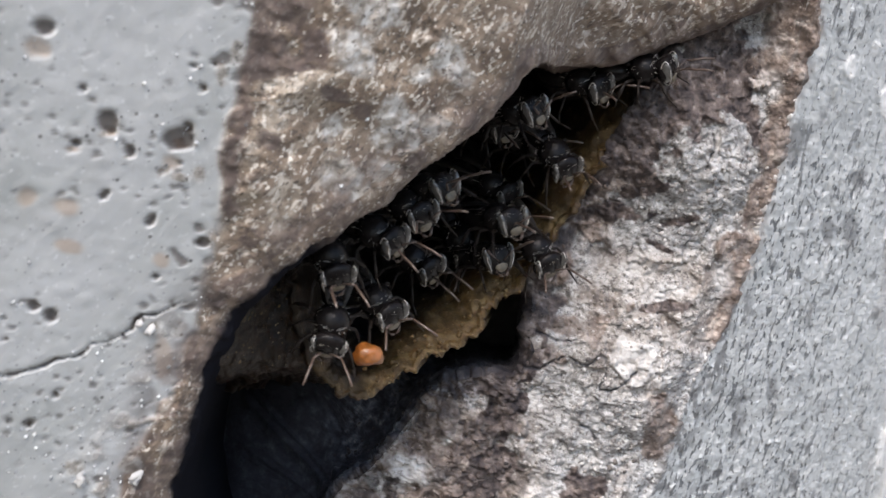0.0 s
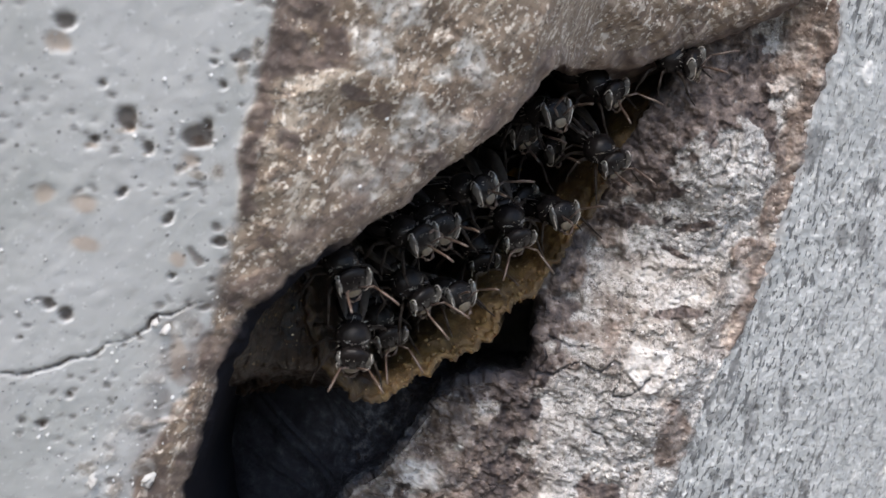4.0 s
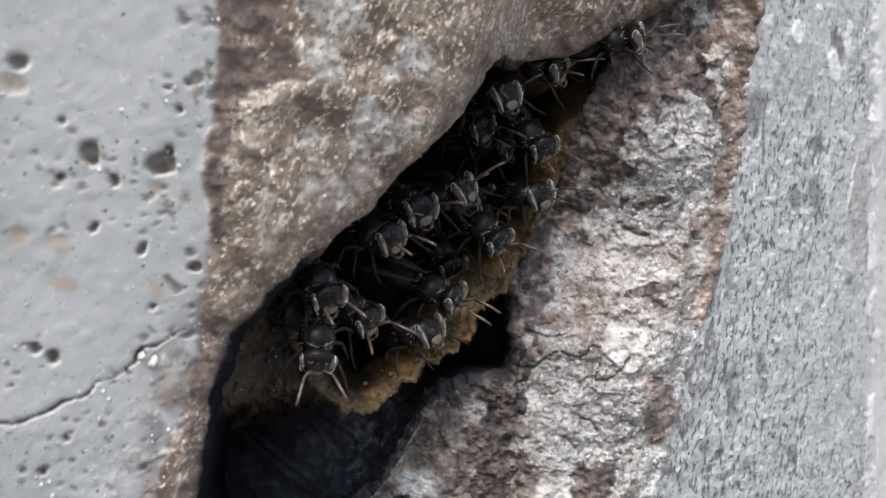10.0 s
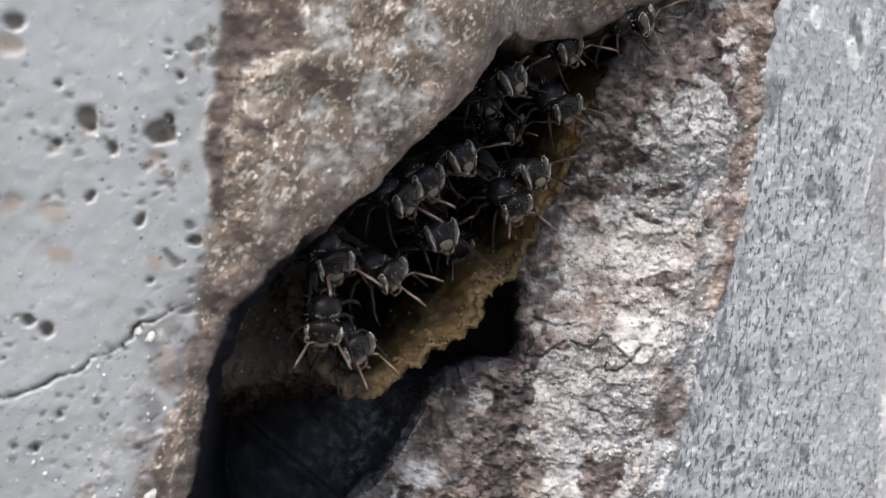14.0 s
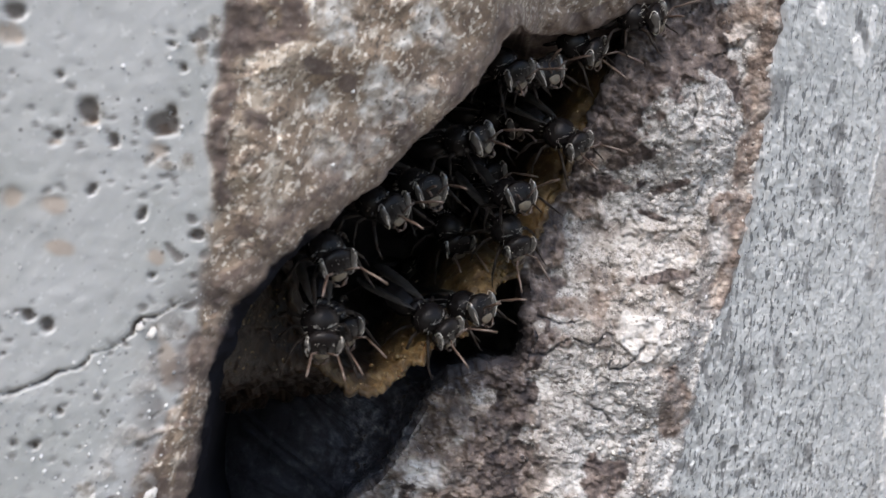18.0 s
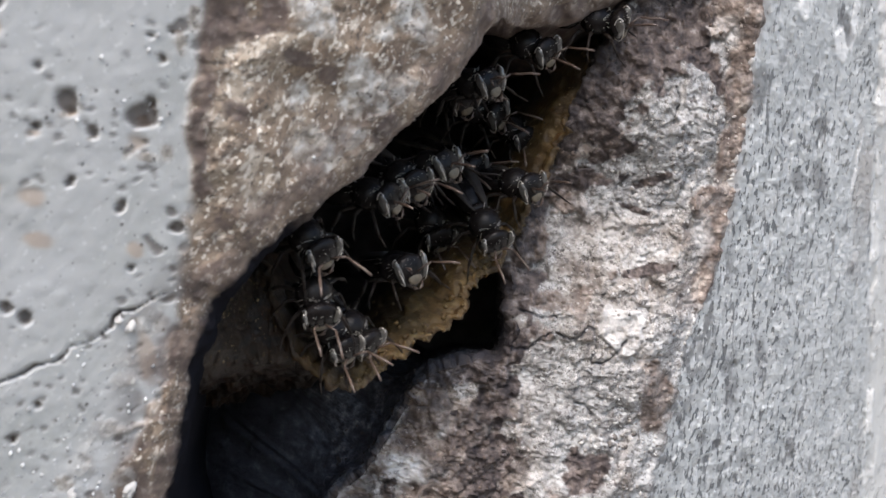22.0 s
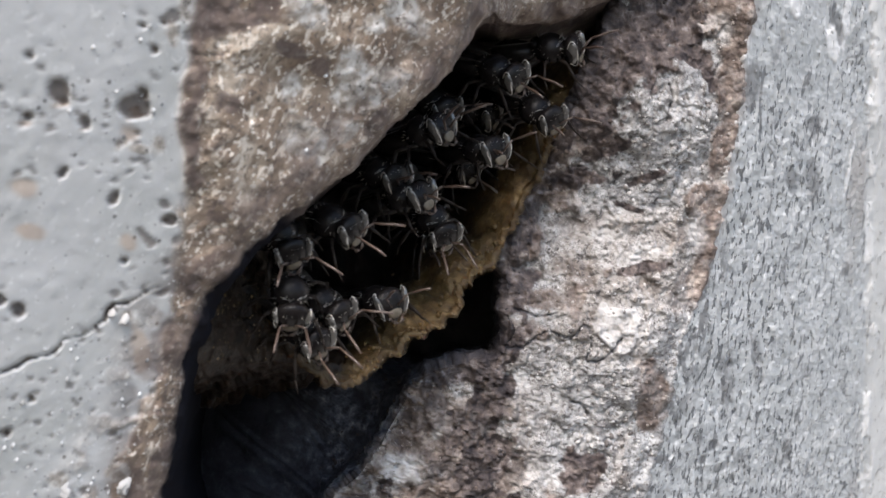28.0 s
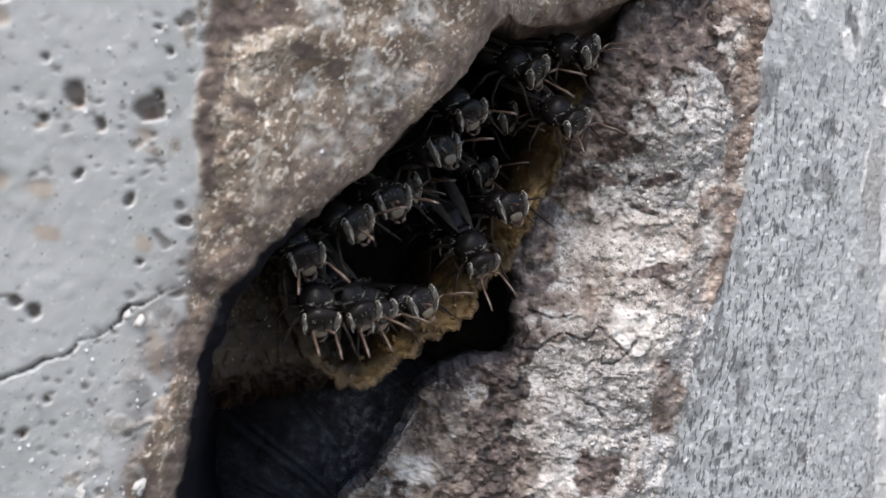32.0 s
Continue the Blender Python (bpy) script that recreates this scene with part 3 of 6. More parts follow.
STONE_SMUDGE = [(9.78, 9.15, 1.41, 1.35, 0), (11.73, 8.59, 0.68, 1.29, 35), (8.39, 7.77, 1.54, 1.18, 0), (7.52, 5.9, 1.28, 1.48, 0), (10.66, 10.41, 1.29, 0.74, 0)]
STONE_SOOT = [(9.16, 8.6, 2.5, 2.2, -20), (11.74, 8.5, 0.7, 1.6, 40), (6.42, 2.85, 1.79, 0.5, 10), (6.6, 6.3, 1.5, 2.2, 20), (5.3, 4.3, 0.9, 1.4, 20), (9.58, -1.35, 1.4, 0.24, 12), (7.0, -10.5, 1.2, 1.2, 0), (2.75, -6.6, 1.07, 1.53, 10), (2.43, -9.86, 1.07, 1.6, 0), (1.5, -5.9, 1.6, 0.8, 0), (4.6, 2.5, 0.76, 0.99, 0), (12.6, 7.2, 0.3, 0.75, 30),
              (10.03, 2.81, 0.89, 0.22, 20), (3.5, -1.98, 0.5, 1.26, 0), (10.4, 11.0, 1.9, 1.8, 0), (9.27, 1.42, 0.78, 0.18, -20), (9.5, 13.5, 2.5, 1.5, 30), (7.7, 3.9, 1.0, 0.5, 20)]
FLAKE_CRACK = [(3.4, -4.7), (4.29, -4.88), (4.68, -4.37), (5.44, -4.06), (6.07, -4.38), (6.7, -4.2), (7.03, -3.87), (7.35, -3.95), (7.26, -4.71), (7.24, -5.47), (7.72, -5.28), (8.35, -4.77), (8.74, -4.47)]


def stone_edge(s):
    b = curve_at(STONE_EDGE, s)
    p = np.stack([b[:, 0], 0 * s, b[:, 1]], -1)
    return b + np.stack([0.11 * rough(p, 1.6, 5, 77, 0.6), 0 * s], -1)


def stone_depth(x, z):
    return -0.81 + 0.212 * x - 0.135 * z + 1.6 * np.exp(-((x - 5.0) ** 2 + (z - 2.0) ** 2) / 9.0) - 0.7 * np.exp(-((x - 8.3) ** 2 + (z + 4.2) ** 2) / 9.0) - 1.4 * np.exp(-((x - 10.4) ** 2 + (z - 6.5) ** 2) / 8.0)


def stone():
    ns, nr = 980, 150
    s = np.linspace(0, 1, ns)
    a, b = curve_at(CAVITY_EDGE, s), stone_edge(s)
    t = np.linspace(0, 1, nr)[:, None, None]
    xz = a[None] * (1 - t) + b[None] * t
    x, z = xz[..., 0], xz[..., 1]
    flat = np.stack([x, 0 * x, z], -1)
    inside = np.hypot(x - a[None, :, 0], z - a[None, :, 1])
    crack = np.minimum(from_line(x + 0.13 * rough(flat, 0.6, 3, 83), z + 0.13 * rough(flat, 0.6, 3, 84), FLAKE_CRACK),
                       np.minimum(from_line(x, z + 0.08 * rough(flat, 0.6, 3, 85), [(6.45, -7.2), (6.85, -7.35), (7.2, -7.8)]) * 0.8,
                                  np.minimum(from_line(x + 0.08 * rough(flat, 0.6, 3, 86), z, [(10.75, 6.8), (10.8, 6.0), (10.6, 5.2)]) * 2.0,
                                             from_line(x, z, [(3.9, -3.0), (4.4, -3.15), (4.9, -3.35), (5.5, -3.3), (5.8, -3.2)]) * 1.2)))
    crack_mark = 1 - step(0.025, 0.095, crack - 0.035 * rough(flat, 0.5, 2, 87))
    flake = blobs(x, z, STONE_FLAKE, flat, 88, 0.45)
    bleached = blobs(x, z, STONE_PALE, flat, 121, 0.7, 0.5)
    border = b[None, :, 0] - x
    brown = (1 - step(0.55, 1.1, border + 0.35 * rough(flat, 1.2, 3, 89))) * step(-3.6, -2.2, z)
    brown = np.maximum(brown, blobs(x, z, STONE_BROWN, flat, 90, 0.4, 0.22))
    brown = np.maximum(brown, 0.75 * step(0.30, 0.55, rough(flat, 1.5, 4, 199)) * step(-6.0, -3.5, z) * step(10.5, 7.5, x))
    brown = np.maximum(brown, 0.95 * step(-0.25, 0.15, rough(flat, 1.2, 4, 219)) * step(-5.2, -6.8, z) * step(5.0, 2.5, x))
    soot = blobs(x, z, STONE_SOOT, flat, 91, 0.5, 0.35)
    soot = soot * (0.5 + 0.5 * step(-0.9, 0.1, rough(flat, 0.7, 3, 98) + 0.45))
    # darker in a ragged margin along the cavity edge
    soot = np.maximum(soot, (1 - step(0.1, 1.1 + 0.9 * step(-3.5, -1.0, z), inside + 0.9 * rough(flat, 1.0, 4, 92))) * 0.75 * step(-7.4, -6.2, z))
    soot = np.maximum(soot, 0.85 * blobs(x, z, STONE_SMUDGE, flat, 131, 0.5, 0.35))
    low = step(-5.2, -6.4, z) * step(5.0, 3.2, x)
    soot = np.maximum(soot, 0.85 * step(0.05, 0.35, rough(flat, 1.5, 4, 220)) * low)
    crest = (1 - step(0.05, 0.3, inside + 0.35 * rough(flat, 0.8, 3, 196))) * step(-6.2, -7.4, z)
    soot = soot * (1 - crest)
    y = stone_depth(x, z) - 0.20 * rough(flat, 2.2, 3, 93) - 0.06 * ridged(flat, 0.9, 3, 94) - 0.05 * rough(flat, 0.34, 2, 95) - 0.09 * chips(flat, 1.3, 161)
    plates, seam_shade = scales(flat * np.array([1.15, 1, 0.95]), 0.45, 191)
    flake = step(0.3, 0.62, flake + 0.3 * rough(flat, 0.4, 3, 197) * (flake < 0.97))
    worn = 1 - 0.85 * flake
    soot = step(0.25, 0.6, soot + 0.35 * rough(flat, 0.45, 3, 192) * (soot < 0.97))
    loam = (0.26 + 1.1 * rough(flat, 1.2, 4, 221)) * low * (1 - 0.85 * bleached) * (1 - 0.8 * crest)
    loam = np.maximum(loam, 0.55 * np.exp(-(((x - 10.1) / 0.7) ** 2 + ((z + 7.0) / 1.5) ** 2) ** 2))
    soot = np.maximum(soot, np.clip(loam, 0, 0.8))
    brown = np.clip(brown * (1.05 + 0.4 * rough(flat, 0.6, 3, 193)), 0, 1)
    y = y - 0.06 * plates * worn - 0.12 * low * chips(flat, 0.9, 163)
    seam_shade = seam_shade * worn * (0.45 + 0.55 * step(-0.4, 0.3, rough(flat, 1.5, 3, 194)))
    y = y + 0.16 * crack_mark - 0.14 * flake - 0.3 * brown * step(-3, 0, z) - 0.35 * np.exp(-(((x - 10.4) / 0.6) ** 2 + ((z + 7.1) / 1.2) ** 2))
    lift = 1 - step(0.0, 1.9, border + 0.2 * rough(flat, 1.0, 3, 99))
    y = y * (1 - lift) + (strip_depth(curve_at(STONE_EDGE, s)[None, :, 0], z) - 0.16 - 0.16 * rough(flat, 0.7, 4, 100, 0.6)) * lift
    front = np.stack([x, y, z], -1)
    tangent = np.gradient(a, axis=0)
    tangent /= np.linalg.norm(tangent, axis=1)[:, None]
    out = np.stack([tangent[:, 1], -tangent[:, 0]], -1)
    rows, first = [], front[0]
    for ang in np.radians(np.linspace(0, 95, 14))[1:]:
        rows.append(np.stack([first[:, 0] + out[:, 0] * 0.45 * np.sin(ang), first[:, 1] + 0.6 * (1 - np.cos(ang)), first[:, 2] + out[:, 1] * 0.45 * np.sin(ang)], -1))
    end = rows[-1]
    for d in np.linspace(0, 1, 60)[1:] ** 1.3:
        sloping = step(-5.4, -7.2, end[:, 2])
        bank = 8.5 * sloping * step(0, 0.62, d) - 1.0 * d
        rows.append(np.stack([end[:, 0] + out[:, 0] * bank, end[:, 1] + (24.0 - end[:, 1]) * (d - 0.45 * sloping * step(0, 0.3, d) * step(1.0, 0.6, d) * d), end[:, 2] + out[:, 1] * bank], -1))
    roll = np.stack(rows)
    roll = roll + (0.26 * rough(roll, 1.0, 4, 96) + 0.08 * rough(roll, 0.4, 3, 123))[..., None] * np.stack([out[:, 0], 0 * s, out[:, 1]], -1)[None]
    # the far side dips under the neighbouring strip
    tail = np.stack([b[:, 0] + 1.0, front[-1][:, 1] + 2.5, b[:, 1]], -1)[None]
    grid = np.concatenate([roll[::-1], front, tail])
    n1 = len(rows)
    # inner rows are coloured darker into the cavity, as shade
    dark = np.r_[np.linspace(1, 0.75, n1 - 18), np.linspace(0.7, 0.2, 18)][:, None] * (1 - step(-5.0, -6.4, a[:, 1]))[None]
    # the bank's deeper rows and left end carry painted shade too
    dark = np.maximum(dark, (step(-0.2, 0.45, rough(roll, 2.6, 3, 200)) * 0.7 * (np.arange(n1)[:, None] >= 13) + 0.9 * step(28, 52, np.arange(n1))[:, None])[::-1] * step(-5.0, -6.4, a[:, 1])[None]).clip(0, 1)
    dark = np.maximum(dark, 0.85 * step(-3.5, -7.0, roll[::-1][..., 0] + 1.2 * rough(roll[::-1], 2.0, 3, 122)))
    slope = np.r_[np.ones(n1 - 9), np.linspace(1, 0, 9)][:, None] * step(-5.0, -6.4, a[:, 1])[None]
    join = lambda m, k: np.concatenate([np.full((n1, ns), k), m, m[-1:]])  # noqa: E731
    greyness = np.maximum(step(-0.6, 0.15, grain(flat, 3.5, 97)) * 0.85 * step(3.0, 6.0, x), (1 - step(0.4, 2.2, border + 0.6 * rough(flat, 1.5, 3, 88))) * step(-2.5, -4.0, z))
    layers = {"earth": join(brown, 0.0), "soot": join(soot, 1.0), "pale": join(np.maximum(np.maximum(flake * 0.7, (0.45 + 0.5 * low) * bleached), crest * 0.4), 0.0), "grey": join(greyness, 0.0), "seam_shade": join(seam_shade, 0.0), "bank": np.concatenate([slope, 0 * x, 0 * x[-1:]]), "dark": np.concatenate([dark, crack_mark * 0.7, crack_mark[-1:] * 0.7])}
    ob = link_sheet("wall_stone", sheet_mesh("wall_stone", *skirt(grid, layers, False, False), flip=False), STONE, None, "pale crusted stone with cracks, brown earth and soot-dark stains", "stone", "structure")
    return ob, grid[n1 - 30:-1], {k: v[n1 - 30:-1] for k, v in layers.items()}


# ---- the grey plaster strip that falls away beside the stone ----
def strip_depth(x, z):
    return -15.92 + 1.403 * x - 0.495 * z


def strip():
    ns = 1000
    s = np.linspace(0, 1, ns)
    b = stone_edge(s)
    far = np.r_[-0.5, np.linspace(-0.2, 18.5, 240), np.linspace(18.9, 60, 60)]
    x, z = b[None, :, 0] + far[:, None], np.broadcast_to(b[None, :, 1], (len(far), ns)).copy()
    flat = np.stack([x * 1.4, 0 * x, z * 0.8], -1)
    dents = step(0.35, 0.7, grain(flat, 0.55, 105)) * step(-0.5, 0.4, grain(flat, 5.0, 109) - 0.12 * (x - 16))
    fold = 24.45 - 0.165 * (z + 0.6)
    beyond = step(-0.4, 0.6, x - fold + 0.25 * rough(np.stack([0 * z, 0 * z, z], -1), 1.5, 4, 110))
    y = strip_depth(x, z) - (1 - beyond) * (0.05 * ridged(flat, 0.8, 3, 101) + 0.04 * rough(flat, 0.3, 2, 103) + 0.025 * chips(flat, 0.7, 171) - 0.10 * dents) - 0.12 * rough(flat, 2.5, 3, 102) - 0.8 * np.maximum(x - fold, 0)
    plates, seam_shade = scales(np.stack([x * 1.6, 0 * x, (z + 0.25 * x) * 0.8], -1), 0.6, 195)
    y = y + 0.9 * (1 - step(-0.5, 0.05, far))[:, None]
    smooth = step(-0.5, 0.6, 0.6 * rough(flat, 4.0, 3, 104) + 0.07 * (x - b[None, :, 0] - 6.0) + 0.045 * z)
    dark = (1 - step(0.0, 0.12, np.abs(grain(flat, 1.3, 106)))) * step(0.25, 0.6, grain(flat, 1.1, 107)) * 0.7
    y = y - 0.035 * plates * (1 - 0.75 * smooth) * (1 - beyond)
    seam_shade = seam_shade * (1 - 0.7 * smooth) * (1 - beyond) * step(-0.55, 0.25, rough(flat, 1.6, 3, 198))
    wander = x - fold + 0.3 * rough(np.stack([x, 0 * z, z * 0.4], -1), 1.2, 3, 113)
    # shadow band just before the fold, put in as colour
    shade_and_stain = step(-1.9, -1.2, wander) * step(-0.1, -0.5, wander) * step(-0.6, 0.4, rough(flat, 4.0, 3, 114))
    ridge = step(-0.25, 0.05, wander) * step(0.75, 0.4, wander) * step(-0.5, 0.2, rough(flat, 1.0, 3, 115))
    y = y - 0.12 * ridge
    white = blobs(x, z, [(16.91, 10.68, 0.37, 0.61, 0), (19.89, 9.59, 0.5, 0.66, 20), (20.64, 10.54, 0.25, 1.01, 0), (13.9, 10.31, 0.26, 0.31, 0), (22.07, 3.28, 0.2, 1.73, -6), (18.3, 11.8, 0.3, 0.5, 0)], flat, 119, 0.5)
    scuffs = blobs(x, z, [(19.45, 3.15, 0.42, 0.72, 30), (19.21, 5.73, 0.41, 0.53, 30), (16.2, 8.57, 0.36, 0.62, 0), (14.67, 6.65, 0.42, 0.72, 0), (17.86, 2.79, 0.32, 0.54, 20), (19.8, 10.53, 0.25, 0.8, 40), (16.4, -5.5, 0.5, 0.9, 20), (14.8, -7.5, 0.5, 1.2, 20)], flat, 120, 0.9, 0.5)
    y = y - 0.1 * white + 0.08 * scuffs
    dark = np.maximum(dark, 0.6 * scuffs)
    margin = (1 - step(0.3, 2.4, far[:, None] + 0.6 * rough(flat, 1.5, 3, 118))) * step(1.0, -2.0, z)
    dark = np.maximum(dark, 0.75 * margin * step(-0.05, 0.2, rough(np.stack([x * 1.8, 0 * x, z], -1), 0.5, 3, 117)))
    layers = {"seam_shade": seam_shade, "shade_and_stain": np.maximum(shade_and_stain, (1 - step(0.1, 0.5, far[:, None] + 0.25 * rough(flat, 0.8, 3, 116))) * step(-3.5, -1.5, z)), "smooth": np.maximum(smooth, beyond), "pale": np.clip(np.maximum(1.0 * ridge, beyond * (0.5 + 0.3 * grain(flat, 3.0, 112))) + (1 - beyond) * step(0.66, 0.8, grain(flat, 0.7, 108)) * 0.5 + 0.85 * white, 0, 1), "dark": np.maximum(dark, 0.75 * dents) * (1 - beyond)}
    grid = np.stack([x, y, z], -1)
    ob = link_sheet("wall_strip", sheet_mesh("wall_strip", *skirt(grid, layers, False, True), flip=False), STRIP, None, "grey granular plaster strip falling away from the stone", "wall", "structure")
    return ob, grid[9:240], {k: v[9:240] for k, v in layers.items()}


def cavity_back():
    u, v = np.meshgrid(np.linspace(-20, 13, 110), np.linspace(-24, 24, 110))
    p = np.stack([u, 0 * u, v], -1)
    y = 17.0 + 1.2 * rough(p, 5.0, 4, 111)
    return link_sheet("wall_cavity", sheet_mesh("wall_cavity", np.stack([u, y, v], -1)), CAVITY, None, "dark back of the nest cavity, its shade in the colour", "cavity wall", "structure")



def grain_material(name, stops, soot=False):
    n = Nodes(name, 0.7)
    geo = n.tree.nodes.new("ShaderNodeNewGeometry")
    base = n.ramp(geo.outputs["Random Per Island"], stops)
    if soot:
        base = n.mix(n.layer("soot"), base, (0.035, 0.029, 0.029))
        base = n.mix(n.math("MULTIPLY", n.layer("earth"), 0.6), base, (0.16, 0.115, 0.09))
    n.bump(n.noise(0.08, 3), 0.015, 0.8)
    return n.colour(base)


PHI = (1 + 5**0.5) / 2
ICO = np.array([(-1, PHI, 0), (1, PHI, 0), (-1, -PHI, 0), (1, -PHI, 0), (0, -1, PHI), (0, 1, PHI), (0, -1, -PHI), (0, 1, -PHI), (PHI, 0, -1), (PHI, 0, 1), (-PHI, 0, -1), (-PHI, 0, 1)]) / 1.9
ICO_FACES = np.array([(0, 11, 5), (0, 5, 1), (0, 1, 7), (0, 7, 10), (0, 10, 11), (1, 5, 9), (5, 11, 4), (11, 10, 2), (10, 7, 6), (7, 1, 8), (3, 9, 4), (3, 4, 2), (3, 2, 6), (3, 6, 8), (3, 8, 9), (4, 9, 5), (2, 4, 11), (6, 2, 10), (8, 6, 7), (9, 8, 1)])


def scatter(name, grid, weight, count, small, large, material, seed, label, category, stretch=(1, 1, 1), layers=None):
    """Crumbs and sand grains, half sunk into a surface given as a grid, strewn by weight."""
    rng = np.random.default_rng(seed)
    du, dv = grid[1:, :-1] - grid[:-1, :-1], grid[:-1, 1:] - grid[:-1, :-1]
    area = np.linalg.norm(np.cross(du, dv), axis=-1)
    near = (np.abs(grid[:-1, :-1, 0] - 5) < 25) & (np.abs(grid[:-1, :-1, 2]) < 17)
    odds = (area * weight[:-1, :-1] * near).ravel()
    pick = rng.choice(odds.size, count, p=odds / odds.sum())
    i, j = np.unravel_index(pick, area.shape)
    place = grid[i, j] + du[i, j] * rng.random((count, 1)) + dv[i, j] * rng.random((count, 1))
    place = place + np.array([0.0, 0.35, 0.0]) * small
    size = small + (large - small) * rng.random((count, 1, 1)) ** 3
    shape = ICO[None] * size * np.array(stretch) * rng.uniform(0.6, 1.3, (count, 1, 3)) * rng.uniform(0.75, 1.25, (count, 12, 1))
    a = rng.random(count) * 6.283
    c, s = np.cos(a)[:, None], np.sin(a)[:, None]
    if stretch == (1, 1, 1):
        shape = np.stack([shape[..., 0] * c - shape[..., 2] * s, shape[..., 1] * 0.4, shape[..., 0] * s + shape[..., 2] * c], -1)
    co = (place[:, None] + shape).reshape(-1, 3)
    faces = (ICO_FACES[None] + 12 * np.arange(count)[:, None, None]).reshape(-1, 3)
    me = bpy.data.meshes.new(name)
    me.vertices.add(len(co))
    me.vertices.foreach_set("co", (co * MM).astype(np.float32).ravel())
    me.loops.add(faces.size)
    me.loops.foreach_set("vertex_index", faces.astype(np.int32).ravel())
    me.polygons.add(len(faces))
    me.polygons.foreach_set("loop_start", np.arange(0, faces.size, 3, dtype=np.int32))
    me.polygons.foreach_set("loop_total", np.full(len(faces), 3, dtype=np.int32))
    me.update(calc_edges=True)
    me.shade_smooth()
    for key, values in (layers or {}).items():
        layer = me.attributes.new(key, "FLOAT", "POINT")
        layer.data.foreach_set("value", np.repeat(values[i, j], 12).astype(np.float32))
    return link_sheet(name, me, material, None, label, category, "stuff")


PEBBLE = grain_material("white_quartz", [(0.0, (0.33, 0.33, 0.326)), (1.0, (0.41, 0.41, 0.405))])
SAND = grain_material("pale_sand_grains", [(0.0, (0.07, 0.055, 0.045)), (0.3, (0.26, 0.215, 0.17)), (0.65, (0.29, 0.245, 0.20)), (1.0, (0.37, 0.335, 0.295))])
CRUMBS = grain_material("stone_crumbs", [(0.0, (0.06, 0.052, 0.048)), (0.35, (0.24, 0.22, 0.205)), (0.75, (0.38, 0.365, 0.35)), (1.0, (0.48, 0.47, 0.46))], True)
GRIT = grain_material("grey_grit", [(0.0, (0.10, 0.105, 0.11)), (0.4, (0.34, 0.35, 0.355)), (1.0, (0.54, 0.555, 0.56))])
WAX_GRAIN = grain_material("ochre_wax_grains", [(0.0, (0.022, 0.014, 0.006)), (0.45, (0.075, 0.05, 0.02)), (0.85, (0.15, 0.105, 0.045)), (1.0, (0.40, 0.31, 0.19))])
slab, ground, marks = concrete_slab()
n_front = ground.shape[0]
scatter("earth_grains", ground, marks["earth"][:n_front] * (1 - 0.6 * marks["umber_shade"][:n_front]) * (1 - marks["cavity_shade"][:n_front]) * step(-0.7, 0.5, grain(ground, 1.5, 301)), 500, 0.03, 0.085, SAND, 1, "pale sand grains and crumbs stuck in the brown lip", "sand grains")
scatter("slab_grit", ground, (1 - marks["earth"][:n_front]) * (step(0.0, 0.6, grain(ground, 2.5, 302)) + 1.2 * step(-1.0, -6.0, ground[..., 2])) + 0.02, 1300, 0.03, 0.10, GRIT, 2, "fine grey grit on the concrete slab", "grit")
for x, z, r in ((-10.15, -2.8, 0.24), (-10.45, -2.6, 0.15), (-10.75, -8.7, 0.34), (-12.5, -8.65, 0.32)):
    bm = bmesh.new()
    bmesh.ops.create_icosphere(bm, subdivisions=3, radius=r)
    for v in bm.verts:
        v.co *= 1 + 0.7 * noise.noise(v.co / r * 1.1 + Vector((x, z, 0))) + 0.45 * noise.noise(v.co / r * 2.7 + Vector((z, x, 0)))
        v.co.y *= 0.32
        v.co.x *= 0.8
        v.co += Vector((x, slab_depth(x, z) + 0.04, z))
    bmesh.ops.scale(bm, vec=(MM, MM, MM), verts=bm.verts)
    me = bpy.data.meshes.new("pebble")
    bm.to_mesh(me)
    bm.free()
    me.shade_smooth()
    link_sheet("pebble", me, PEBBLE, slab)
_, ground, marks = stone()
scatter("stone_crumbs", ground, (1 - 0.5 * marks["soot"]) * (1 - 0.8 * marks["pale"]) * step(-0.8, 0.5, grain(ground, 1.8, 303)), 4200, 0.03, 0.13, CRUMBS, 3, "crumbs and flakes crusting the pale stone", "stone crumbs", layers={k: marks[k] for k in ("soot", "earth")})
_, ground, marks = strip()
scatter("strip_grit", ground, step(-0.6, 0.6, grain(ground, 4.0, 304) - 0.06 * (ground[..., 0] - 16)) + 0.08, 1600, 0.03, 0.08, GRIT, 4, "grey grit of the granular plaster", "grit", (0.8, 0.4, 1.25))
cavity_back()


# ---- the wall that holds the crevice, and dark ground far below, both added unseen ----
def block(name, low, high, material, label, category):
    bm = bmesh.new()
    bmesh.ops.create_cube(bm, size=1.0)
    for v in bm.verts:
        v.co = Vector([(a + b) / 2 + c * (b - a) for a, b, c in zip(low, high, v.co)])
    bmesh.ops.bevel(bm, geom=bm.edges[:], offset=0.01, segments=2, affect="EDGES")
    me = bpy.data.meshes.new(name)
    bm.to_mesh(me)
    bm.free()
    return link_sheet(name, me, material, None, label, category, "structure")


def coarse_material(name, a, b, c):
    n = Nodes(name, 0.85)
    base = n.ramp(n.noise(160.0, 6), [(0.3, a), (0.5, b), (0.7, c)])
    n.bump(n.noise(6.0, 5), 1.5, 0.7)
    return n.colour(base)


